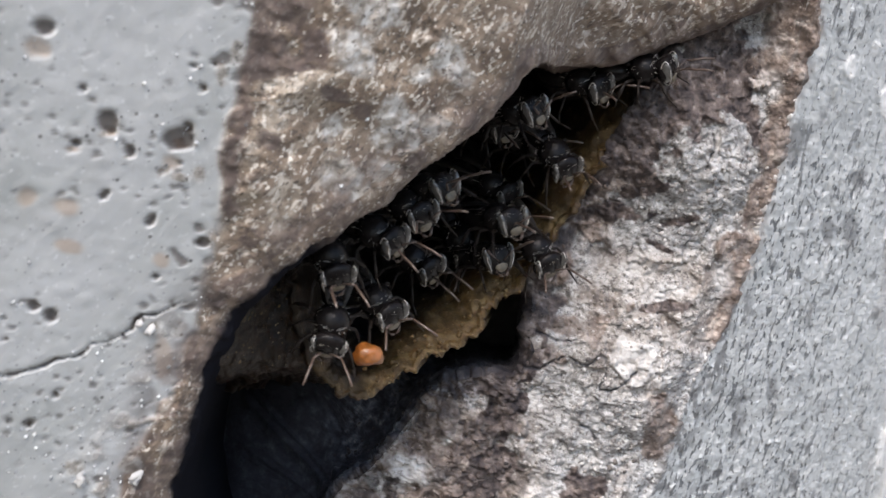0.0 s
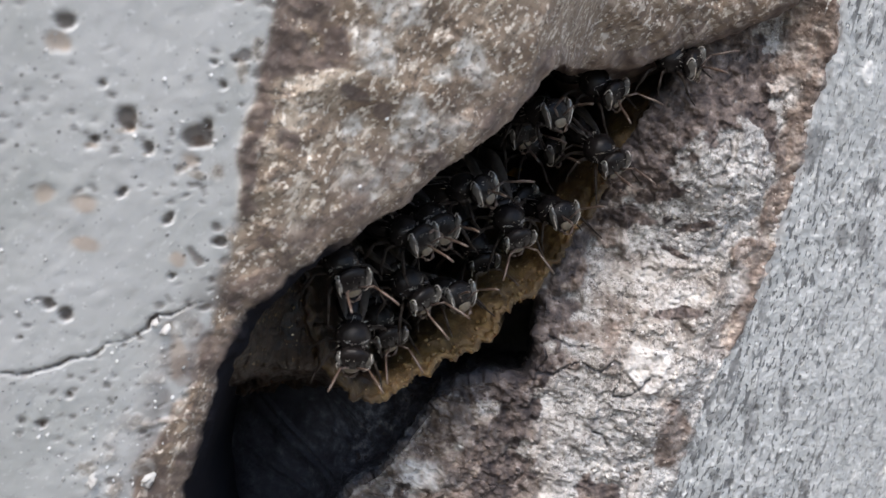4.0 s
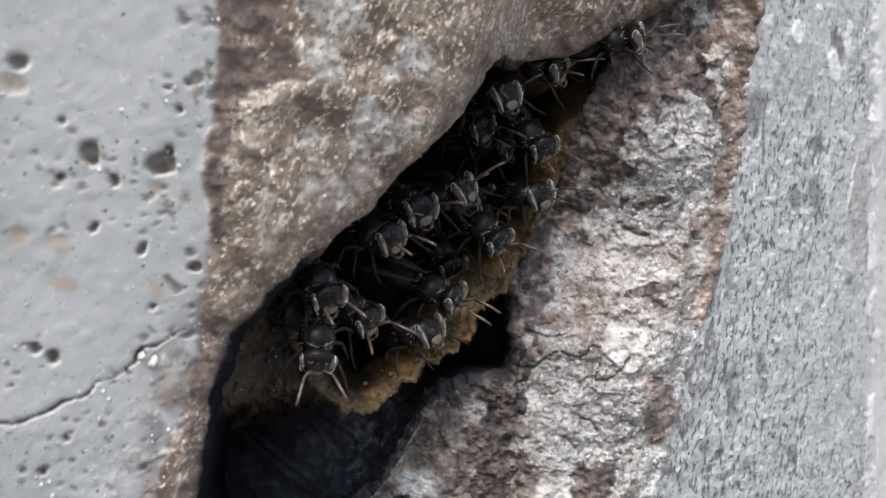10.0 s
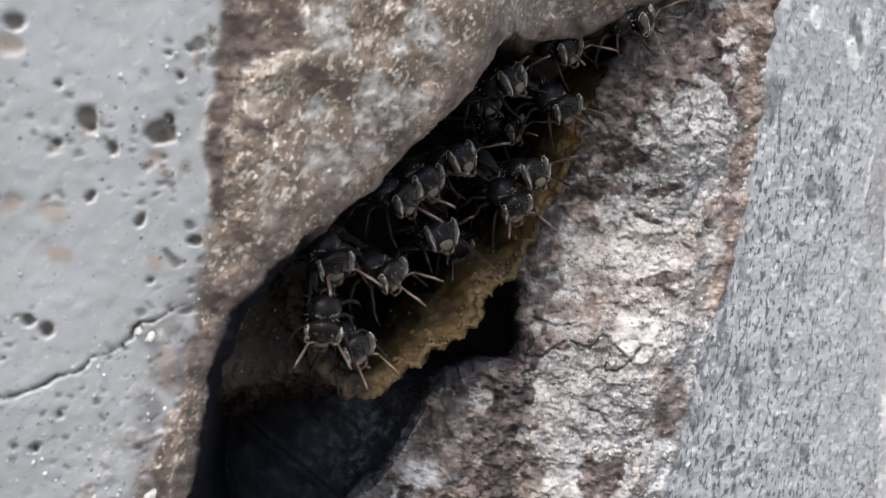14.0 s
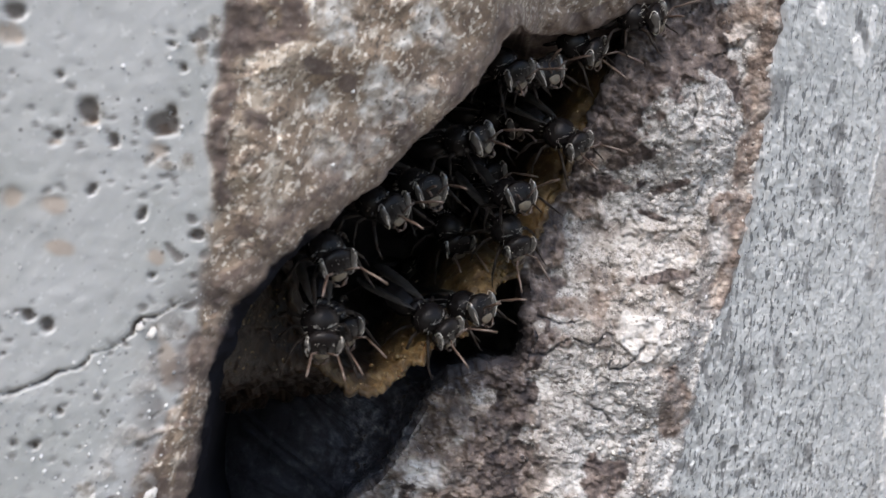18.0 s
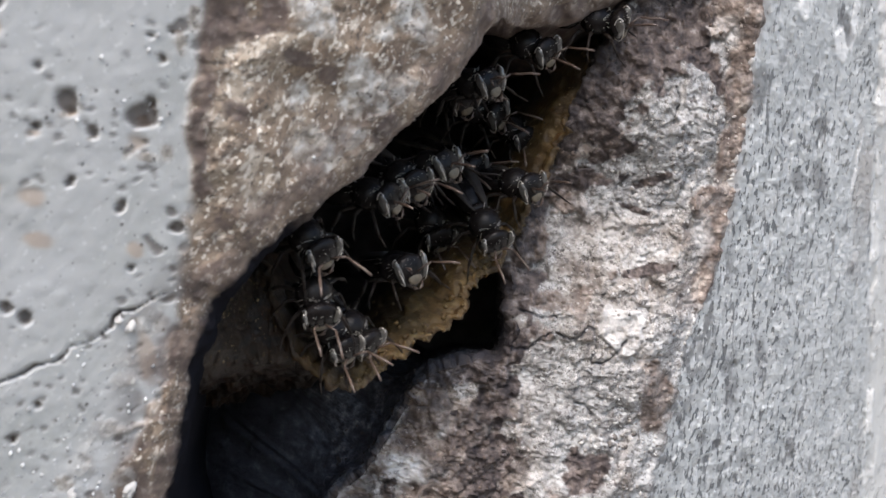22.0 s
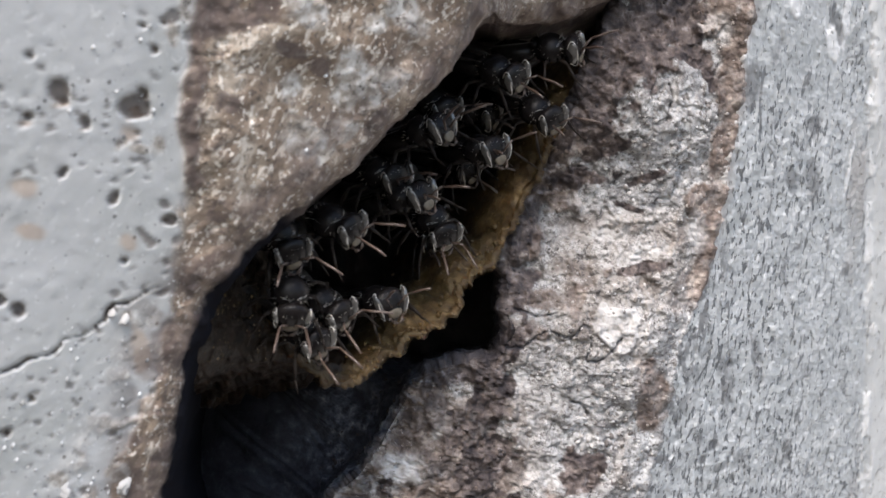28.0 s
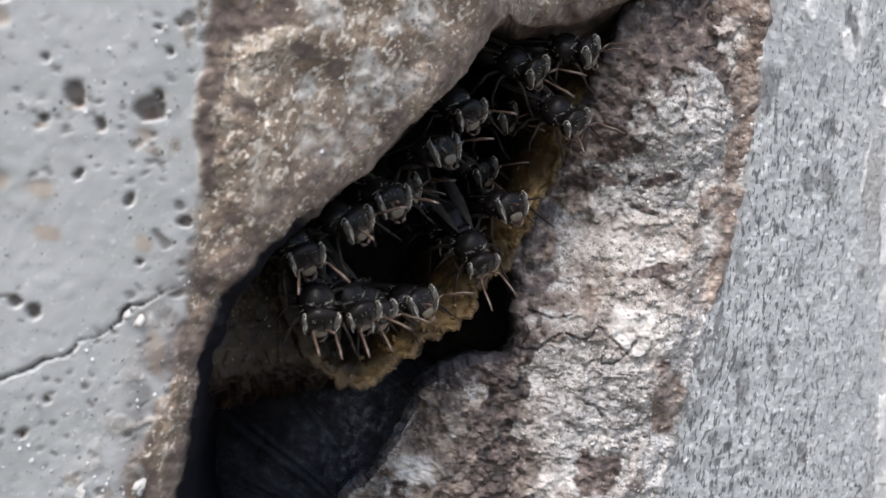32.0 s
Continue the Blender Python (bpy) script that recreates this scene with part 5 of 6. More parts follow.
def motions():
    walk(pollen_a, [carried(*r) for r in (
        (0, 30.00, -30.00, -22.00, 0), (1.0, 30.00, -30.00, -22.00, 20), (1.2, 2.37, -12.50, 2.17, 30), (1.4, -0.73, -9.80, 0.23, 46), (1.6, -2.16, -9.80, -0.42, 60), (1.9, 0.46, 11.00, 0.32, 69),
        (16.4, 0.46, 11.00, 0.32, 22), (17, -1.89, -9.63, -1.09, 45), (17.2, -1.80, -9.40, -1.00, 50), (17.6, 0.46, 11.00, 0.32, 68), (32, 0.46, 11.00, 0.32, 21),
    )])
    walk(pollen_b, [carried(*r) for r in (
        (0, 1.61, 11.00, 4.06, 0), (27, 1.61, 11.00, 4.06, 23), (27.5, 2.12, -5.42, 2.34, 46), (28, 1.61, 11.00, 4.06, 69), (29.05, 1.00, 8.00, 2.00, 22), (29.2, 0.34, -10.00, 0.78, 40), (29.4, -0.32, -9.50, 1.95, 55), (29.8, -0.69, 11.00, 3.19, 68), (32, -0.69, 11.00, 3.19, 21),
    )])
    walk(resin, [carried(*r) for r in (
        (0, -2.88, -9.70, -3.75, 0), (0.4, -1.99, -8.52, -3.75, 23), (0.6, 0.17, -14.20, -2.60, 30), (0.8, 8.89, -25.00, -1.54, 46), (1.0, 30.00, -30.00, -22.00, 60), (28.8, 30.00, -30.00, -22.00, 60), (29.0, -0.90, -9.50, -0.80, 40),
        (29.2, -1.15, -9.50, -1.62, 30), (29.4, -0.59, -8.50, -1.69, 25), (29.8, -0.32, -6.80, -1.48, 22), (30.2, -0.18, -6.64, -1.44, 45), (30.4, 2.47, -4.50, -0.50, 55), (30.8, 2.00, 11.00, 1.00, 68), (32, 2.00, 11.00, 1.00, 21),
    )])
    # two bees that come and go: off to the side, across the stone, into the dark of the cavity
    away, within = (28, -30, -20), (1.5, 6.0, 2.0)
    walk(flyer, [crawl(*r) for r in (
        (0, *within, -35, 30), (0.4, *within, -35, 30), (0.6, 0.09, -14, -1.89, -25, 30), (0.8, 8.08, -25, -0.51, -50, 30), (1.0, *away, -35, 30), (1.05, *away, 45, 10), (1.1, *away, 125, -10), (1.2, 2.11, -12, 2.56, 125, 0), (1.4, -1.25, -8.5, 0.74, 125, 0), (1.6, *within, 125, 0),
        (6, *within, 45, 0), (12.2, *within, -35, 30), (12.4, 1.94, -14, -3.2, -35, 30), (12.6, *away, -35, 30), (18, *away, 45, 10), (22.7, *away, 100, -10), (22.9, 2.0, -14, 5.4, 100, 20), (23.0, 1.33, -12, 2.54, 80, 40), (23.1, *within, 80, 30),
        (23.2, *within, 20, 30), (23.3, *within, -40, 30), (23.4, 3.66, -16, -3.01, -42, 25), (23.6, *away, -35, 30), (23.75, *away, 45, 10), (23.9, *away, 125, -10), (23.967, -0.35, -14, -2.6, 118, 0), (24.0, -0.5, -12, 0.9, 114, 0), (24.033, -0.7, -8, 3.8, 112, 0), (24.1, -1.5, 6.0, 3.2, 110, 0), (24.4, *within, 110, 0), (26, *within, 40, 0), (28.2, *within, -35, 30),
        (28.4, -0.98, -14, -3.21, -35, 25), (28.6, *away, -35, 30), (28.7, *away, 45, 10), (28.8, *away, 125, -10), (28.9, 6.0, -20, -4.5, 120, 0), (29.0, -0.60, -14, -0.93, 165, 10), (29.1, -4.0, 6.0, 2.5, 100, 0), (29.25, *within, 30, 10), (29.4, *within, -40, 30), (29.6, 1.85, -15, -2.68, -40, 30), (29.8, *away, -35, 30), (32, *away, -35, 30),
    )])
    walk(leaver, [crawl(*r) for r in (
        (0, -1.0, 6.0, -1.0, -40, 30), (1.4, -1.0, 6.0, -1.0, -40, 30), (1.6, 5.17, -20, -1.23, -42, 20), (1.8, *away, -40, 20), (10, *away, 40, 10), (15.2, *away, 115, 0), (15.6, -1.0, 6.0, -1.0, 115, 0), (17, -1.0, 6.0, -1.0, 40, 20), (19.4, -1.0, 6.0, -1.0, -35, 30), (19.6, 2.62, -16, -2.51, -25, 25), (19.8, *away, -35, 20), (32, *away, -35, 20),
    )])
    walk(t1, [crawl(*r) for r in (
        (0, 8.18, -2.40, 9.27, 3, 19), (1, 8.18, -2.40, 9.38, -2, 13), (2, 8.38, -2.40, 9.61, -11, 11), (3, 8.43, -2.40, 9.76, -11, 14),
        (6, 8.56, -2.40, 9.62, -4, 24), (7, 8.54, -2.40, 9.64, -12, 19), (8, 8.57, -2.40, 9.92, -10, 13), (9, 8.72, -2.40, 9.76, 0, 11),
        (10, 8.82, -2.40, 9.92, 3, 14), (11, 8.80, -2.40, 9.95, -6, 20), (12, 8.80, -2.40, 9.90, -13, 25), (13, 8.68, -2.40, 9.98, -9, 24),
        (14, 8.55, -2.40, 9.88, 1, 19), (17, 8.77, -2.40, 9.78, -13, 14), (18, 8.79, -2.40, 9.78, -7, 20), (19, 8.73, -2.40, 9.94, 2, 25),
        (20, 8.87, -2.40, 10.07, 1, 24), (21, 7.99, -2.40, 9.38, -9, 19), (22, 7.98, -2.40, 9.24, -13, 13), (23, 7.90, -2.40, 9.20, -5, 11),
        (24, 7.97, -2.40, 9.26, 3, 14), (27, 8.24, -2.40, 9.38, -12, 24), (28, 6.38, -2.40, 8.04, -4, 19), (29, 6.50, -2.40, 7.42, 3, 13),
        (30, 6.11, -2.40, 7.98, -2, 11), (31, 6.39, -2.40, 8.05, -11, 14), (32, 6.34, -2.40, 8.00, -11, 20),
    )])
    walk(t2, [crawl(*r) for r in (
        (0, 5.35, -2.41, 8.09, -15, 33), (1, 4.92, -2.82, 7.63, -13, 32), (2, 4.86, -3.00, 7.94, -21, 26), (3, 5.07, -2.74, 8.00, -28, 21),
        (6, 5.29, -2.49, 8.11, -13, 29), (7, 5.22, -2.54, 8.01, -23, 33), (8, 5.20, -2.72, 8.44, -28, 32), (9, 5.46, -2.46, 8.68, -22, 26),
        (10, 5.28, -2.66, 8.58, -13, 21), (11, 5.30, -2.69, 8.73, -14, 19), (12, 5.22, -2.74, 8.54, -24, 23), (13, 4.91, -2.99, 8.09, -28, 29),
        (14, 5.23, -2.75, 8.63, -20, 33), (17, 5.99, -2.40, 7.84, -25, 21), (18, 6.13, -2.40, 8.33, -27, 19), (19, 6.55, -2.40, 8.61, -18, 23),
        (20, 6.58, -2.40, 8.61, -12, 29), (21, 4.45, -3.21, 7.01, -17, 33), (22, 4.80, -3.08, 7.95, -27, 31), (23, 5.09, -2.82, 8.29, -26, 26),
        (24, 5.18, -2.65, 8.15, -17, 20), (27, 4.86, -2.98, 7.88, -27, 29), (28, 3.75, -4.00, 6.67, -25, 33), (29, 3.63, -4.16, 6.64, -15, 31),
        (30, 2.98, -5.15, 7.06, -13, 26), (31, 3.72, -4.08, 6.79, -21, 20), (32, 3.96, -3.85, 7.00, -28, 19),
    )])
    walk(t3, [crawl(*r) for r in (
        (0, 2.61, -5.51, 6.69, 7, 41), (1, 2.33, -5.77, 6.37, -3, 45), (2, 2.52, -5.59, 6.59, -5, 51), (3, 2.69, -5.42, 6.75, 3, 55),
        (6, 2.81, -5.25, 6.71, -4, 42), (7, 2.69, -5.42, 6.74, -5, 41), (8, 2.84, -5.27, 6.86, 5, 45), (9, 2.95, -5.16, 6.99, 10, 51),
        (10, 2.93, -5.26, 7.17, 4, 55), (11, 2.90, -5.29, 7.15, -5, 53), (12, 2.80, -5.40, 7.09, -4, 48), (13, 2.68, -5.53, 7.01, 6, 42),
        (14, 2.70, -5.51, 7.03, 10, 41), (17, 4.10, -3.70, 7.11, -2, 55), (18, 4.12, -3.76, 7.35, 7, 53), (19, 4.43, -3.41, 7.53, 9, 47),
        (20, 4.33, -3.58, 7.63, 0, 42), (21, 2.09, -6.08, 6.38, -6, 41), (22, 2.32, -5.78, 6.38, -1, 46), (23, 1.77, -6.31, 5.83, 9, 52),
        (24, 2.08, -6.02, 6.15, 8, 55), (27, 1.07, -6.79, 4.58, 1, 42), (28, 0.64, -7.26, 4.29, 9, 41), (29, 0.98, -6.66, 3.88, 7, 46),
        (30, 0.63, -7.17, 4.01, -3, 52), (31, 0.91, -6.69, 3.68, -5, 55), (32, 0.15, -7.60, 3.45, 3, 53),
    )])
    walk(t4, [crawl(*r) for r in (
        (0, 1.37, -2.78, 5.90, -26, 48), (1, 1.10, -2.97, 5.46, -27, 43), (2, 1.33, -2.79, 5.70, -36, 37), (3, 1.52, -2.63, 5.86, -41, 34),
        (6, 1.34, -2.79, 5.64, -28, 47), (7, 0.98, -3.22, 5.67, -38, 47), (8, 1.22, -3.09, 6.07, -40, 43), (9, 1.44, -2.83, 5.97, -32, 37),
        (10, 1.90, -2.26, 6.05, -25, 34), (11, 1.63, -2.65, 6.45, -30, 36), (12, 1.79, -2.46, 6.39, -39, 42), (13, 1.54, -2.74, 6.30, -40, 47),
        (14, 1.71, -2.60, 6.47, -30, 47), (17, 2.61, -5.55, 6.81, -40, 34), (18, 2.74, -5.46, 7.06, -39, 36), (19, 2.92, -5.32, 7.32, -29, 42),
        (20, 2.84, -5.35, 7.09, -25, 47), (21, 1.22, -4.03, 5.87, -33, 47), (22, 1.34, -2.89, 5.94, -41, 43), (23, 0.91, -2.21, 5.31, -37, 37),
        (24, 0.99, -2.22, 5.65, -28, 34), (27, -0.07, -4.00, 4.12, -41, 47), (28, 0.92, -3.19, 5.35, -36, 47), (29, 0.66, -5.40, 4.90, -26, 43),
        (30, 0.98, -7.15, 5.25, -27, 37), (31, 1.02, -7.11, 5.33, -36, 34), (32, 1.18, -6.79, 4.97, -41, 37),
    )])
    walk(m1, [crawl(*r) for r in (
        (0, -0.68, -8.58, 3.13, 13, 43), (1, -0.12, -7.96, 3.49, 18, 45), (2, -0.21, -7.99, 3.20, 11, 41), (3, 0.06, -7.69, 3.36, 3, 35),
        (6, 0.27, -7.24, 2.85, 17, 38), (7, 0.31, -7.24, 3.01, 9, 43), (8, 0.13, -7.49, 3.06, 2, 45), (9, -0.46, -8.12, 2.65, 7, 41),
        (10, 1.05, -6.34, 3.22, 16, 35), (11, 0.64, -6.96, 3.45, 17, 31), (12, 0.42, -7.22, 3.38, 8, 32), (13, 0.31, -7.34, 3.30, 2, 38),
        (14, 0.58, -7.12, 3.69, 8, 43), (17, 0.74, -7.00, 3.95, 6, 35), (18, 1.22, -6.51, 4.33, 2, 31), (19, 1.51, -6.14, 4.37, 10, 32),
        (20, 1.10, -6.40, 3.56, 18, 38), (21, 0.15, -7.42, 2.90, 14, 43), (22, 0.59, -6.88, 3.01, 5, 45), (23, 1.30, -7.38, 4.28, 3, 41),
        (24, -0.20, -7.13, 0.77, 12, 35), (27, -1.26, -3.96, 2.71, 3, 38), (28, -0.17, -7.38, 1.60, 4, 43), (29, -0.76, -4.09, 1.74, 13, 45),
        (30, -0.77, -4.25, 2.26, 18, 41), (31, -0.81, -5.41, 2.39, 11, 35), (32, -1.34, -5.92, 1.98, 3, 31),
    )])
    walk(m2, [crawl(*r) for r in (
        (0, -1.43, -9.14, 1.92, -23, 42), (1, -1.58, -9.31, 1.85, -33, 46), (2, -1.68, -9.34, 1.57, -35, 51), (3, -1.29, -8.81, 1.50, -27, 54),
        (6, -1.17, -8.75, 1.78, -34, 43), (7, -0.97, -8.69, 2.37, -34, 42), (8, -1.17, -8.71, 1.64, -25, 46), (9, -1.72, -9.33, 1.39, -20, 51),
        (10, -0.71, -8.36, 2.40, -27, 54), (11, -0.82, -8.58, 2.61, -35, 52), (12, -0.82, -8.52, 2.44, -33, 47), (13, -1.25, -8.98, 2.12, -24, 43),
        (14, -0.76, -8.55, 2.73, -20, 42), (17, -0.82, -8.37, 1.99, -32, 54), (18, -0.81, -8.44, 2.22, -22, 52), (19, -0.75, -8.40, 2.35, -21, 47),
        (20, -0.59, -8.23, 2.47, -30, 43), (21, -0.84, -8.54, 2.41, -36, 43), (22, -0.64, -8.19, 2.17, -30, 46), (23, -1.87, -9.69, 1.85, -21, 51),
        (24, -1.28, -9.00, 2.06, -22, 54), (27, -2.12, -9.90, 1.52, -29, 43), (28, -1.18, -6.86, 2.31, -20, 43), (29, -1.62, -7.27, 1.83, -23, 46),
        (30, -1.66, -5.99, 1.03, -33, 51), (31, -2.28, -10.04, 1.31, -35, 54), (32, -1.82, -9.46, 1.38, -27, 52),
    )])
    walk(m3, [crawl(*r) for r in (
        (0, -2.39, -10.01, 0.82, -18, 28), (1, -2.36, -9.68, -0.03, -8, 33), (2, -2.60, -10.09, 0.25, -7, 39), (3, -2.21, -9.87, 1.08, -16, 41),
        (6, -1.82, -9.27, 0.81, -7, 27), (7, -1.83, -9.30, 0.85, -8, 28), (8, -2.13, -9.72, 0.95, -18, 33), (9, -2.91, -10.82, 1.18, -22, 39),
        (10, -1.95, -9.59, 1.27, -15, 41), (11, -2.11, -9.84, 1.37, -7, 38), (12, -1.91, -9.63, 1.53, -9, 32), (13, -1.90, -9.60, 1.44, -19, 27),
        (14, -1.63, -9.45, 2.04, -21, 28), (17, -2.10, -9.84, 1.41, -11, 41), (18, -2.20, -9.98, 1.42, -20, 38), (19, -2.04, -9.69, 1.21, -21, 32),
        (20, -1.77, -9.42, 1.44, -11, 27), (21, -1.80, -9.56, 1.72, -6, 28), (22, -1.61, -9.26, 1.60, -12, 33), (23, -2.80, -10.35, 0.23, -21, 39),
        (24, -2.54, -10.15, 0.63, -19, 41), (27, -2.85, -10.48, 0.44, -14, 27), (28, -2.84, -10.39, 0.22, -22, 28), (29, -2.63, -10.19, 0.42, -18, 34),
        (30, -3.22, -10.94, 0.35, -8, 39), (31, -2.91, -10.49, 0.23, -7, 41), (32, -3.16, -10.90, 0.48, -16, 37),
    )])
    walk(l1, [crawl(*r) for r in (
        (0, -4.27, -11.98, -0.62, -58, 35), (1, -4.20, -11.82, -0.79, -50, 33), (2, -4.42, -12.00, -0.75, -42, 34), (3, -4.36, -12.00, -0.85, -46, 38),
        (6, -4.24, -12.00, -0.47, -48, 38), (7, -4.27, -11.97, -0.62, -42, 35), (8, -4.57, -12.00, -0.81, -48, 33), (9, -4.30, -12.00, -0.66, -57, 35),
        (10, -4.30, -11.90, -0.96, -56, 38), (11, -4.28, -11.83, -1.10, -46, 41), (12, -4.50, -12.00, -0.50, -42, 41), (13, -4.38, -12.00, -0.40, -49, 38),
        (14, -4.21, -11.96, -0.46, -58, 35), (17, -4.33, -12.00, -0.62, -43, 38), (18, -4.23, -11.93, -0.61, -51, 41), (19, -4.07, -11.72, -0.61, -58, 41),
        (20, -4.21, -11.83, -0.81, -53, 38), (21, -4.13, -11.94, -0.21, -44, 35), (22, -4.05, -11.75, -0.45, -44, 33), (23, -4.39, -12.00, -0.82, -53, 35),
        (24, -3.94, -11.65, -0.32, -58, 38), (27, -4.45, -12.00, -0.63, -45, 38), (28, -4.95, -12.00, -0.63, -54, 35), (29, -4.85, -12.00, -0.64, -58, 33),
        (30, -4.83, -12.00, -0.81, -50, 35), (31, -4.40, -12.00, -0.41, -42, 38), (32, -4.98, -12.00, -0.78, -46, 41),
    )])
    walk(l2, [crawl(*r) for r in (
        (0, -4.39, -11.19, -3.35, -89, 34), (1, -3.81, -10.31, -3.66, -82, 31), (2, -4.01, -10.56, -3.69, -74, 31), (3, -4.14, -10.70, -3.80, -76, 33),
        (6, -3.67, -10.06, -3.89, -81, 36), (7, -4.17, -10.97, -3.12, -73, 34), (8, -4.24, -10.89, -3.62, -77, 31), (9, -4.19, -10.77, -3.82, -87, 31),
        (10, -4.79, -11.70, -3.36, -88, 33), (11, -4.74, -11.69, -3.24, -79, 36), (12, -4.47, -11.29, -3.32, -73, 38), (13, -4.64, -11.64, -2.97, -79, 36),
        (14, -4.67, -11.66, -3.01, -88, 33), (17, -4.66, -11.76, -2.72, -73, 33), (18, -4.78, -11.62, -3.56, -80, 36), (19, -4.40, -11.50, -2.51, -89, 38),
        (20, -4.05, -10.88, -2.95, -86, 36), (21, -4.28, -11.26, -2.74, -76, 33), (22, -4.20, -11.13, -2.78, -74, 31), (23, -4.63, -11.50, -3.35, -82, 31),
        (24, -4.01, -10.63, -3.52, -89, 34), (27, -4.88, -12.00, -2.71, -75, 36), (28, -4.97, -12.00, -2.92, -84, 33), (29, -4.21, -10.94, -3.39, -89, 31),
        (30, -4.66, -11.69, -2.90, -82, 31), (31, -4.45, -11.49, -2.71, -74, 34), (32, -4.51, -11.44, -3.09, -76, 37),
    )])
    walk(l3, [crawl(*r) for r in (
        (0, -2.25, -8.78, -2.21, -35, 32), (1, -2.33, -9.07, -1.66, -40, 27), (2, -2.99, -9.23, -3.71, -49, 25), (3, -3.34, -7.80, -3.08, -50, 26),
        (6, -1.27, -6.97, -3.69, -41, 36), (7, -1.08, -7.03, -2.84, -50, 32), (8, -2.37, -8.34, -3.91, -49, 27), (9, -2.25, -8.39, -3.33, -39, 25),
        (10, -2.94, -8.71, -2.03, -35, 26), (11, -2.54, -8.66, -3.65, -43, 31), (12, -3.07, -9.26, -3.90, -51, 35), (13, -2.63, -8.64, -4.04, -47, 36),
        (14, -3.50, -9.87, -3.77, -38, 32), (17, -3.50, -9.91, -3.68, -51, 26), (18, -4.12, -8.72, -3.29, -46, 31), (19, -2.91, -9.59, -2.37, -36, 35),
        (20, -3.27, -9.68, -3.44, -37, 36), (21, -3.42, -9.73, -3.88, -46, 32), (22, -3.33, -9.52, -4.15, -51, 27), (23, -3.46, -9.93, -3.44, -44, 25),
        (24, -3.01, -9.37, -3.37, -36, 26), (27, -4.14, -10.70, -3.81, -50, 35), (28, -4.13, -10.62, -4.02, -42, 32), (29, -3.54, -9.89, -3.86, -35, 27),
        (30, -4.04, -8.47, -3.66, -40, 25), (31, -3.59, -10.05, -3.62, -49, 26), (32, -3.03, -9.55, -2.94, -50, 31),
    )])
    walk(r1, [crawl(*r) for r in (
        (0, 4.27, -2.57, 4.49, -47, 35), (1, 5.51, -2.40, 5.98, -53, 39), (2, 5.63, -2.40, 4.98, -47, 37), (3, 5.59, -2.40, 4.99, -38, 32),
        (6, 5.59, -2.40, 5.42, -53, 29), (7, 5.24, -2.40, 6.41, -46, 35), (8, 5.24, -2.40, 4.50, -38, 39), (9, 4.29, -2.70, 4.95, -40, 37),
        (10, 4.63, -2.40, 5.13, -50, 32), (11, 5.42, -2.40, 5.58, -52, 26), (12, 5.46, -2.40, 5.39, -44, 25), (13, 5.47, -2.40, 5.46, -37, 29),
        (14, 5.13, -2.40, 6.11, -42, 35), (17, 5.63, -2.40, 4.33, -42, 32), (18, 5.41, -2.40, 4.35, -37, 26), (19, 5.34, -2.40, 4.38, -43, 25),
        (20, 5.26, -2.40, 4.63, -52, 29), (21, 3.95, 0.80, 4.53, -50, 35), (22, 4.20, 1.12, 4.52, -41, 39), (23, 4.14, -2.89, 4.92, -37, 37),
        (24, 5.08, -2.40, 4.80, -45, 32), (27, 5.47, -2.40, 3.36, -39, 29), (28, 5.39, -2.40, 5.03, -38, 36), (29, 5.39, -2.40, 5.02, -47, 39),
        (30, 5.61, -2.40, 4.97, -53, 37), (31, 5.93, -2.40, 5.04, -47, 31), (32, 5.71, -2.40, 4.99, -38, 26),
    )])
    walk(r2, [crawl(*r) for r in (
        (0, 2.20, -4.40, 1.95, -3, 52), (1, 3.87, -2.60, 3.06, -10, 47), (2, 2.59, -4.00, 2.30, -18, 48), (3, 3.66, -2.69, 2.53, -16, 53),
        (6, 3.77, -2.44, 2.21, -12, 58), (7, 4.14, -2.40, 1.85, -19, 52), (8, 3.19, -3.18, 2.21, -14, 47), (9, 3.64, -2.86, 2.96, -5, 48),
        (10, 4.47, -2.40, 3.01, -4, 53), (11, 3.54, -3.00, 3.00, -14, 59), (12, 4.22, -2.40, 3.43, -19, 61), (13, 4.49, -2.40, 3.38, -13, 58),
        (14, 3.76, -2.82, 3.29, -4, 51), (17, 2.68, -3.75, 1.88, -19, 53), (18, 2.94, -3.49, 2.14, -11, 59), (19, 3.00, -3.42, 2.17, -3, 61),
        (20, 2.68, -3.84, 2.16, -7, 57), (21, 4.01, -2.40, 2.88, -17, 51), (22, 4.24, -2.40, 2.25, -18, 47), (23, 3.17, -3.36, 2.63, -9, 48),
        (24, 4.00, -2.40, 2.76, -3, 54), (27, 3.01, -3.15, 1.41, -17, 57), (28, 2.90, -4.06, 3.61, -8, 51), (29, 3.28, -3.24, 2.69, -3, 47),
        (30, 3.03, -3.27, 1.81, -10, 48), (31, 2.84, -3.57, 1.99, -18, 54), (32, 3.00, -3.15, 1.37, -16, 59),
    )])
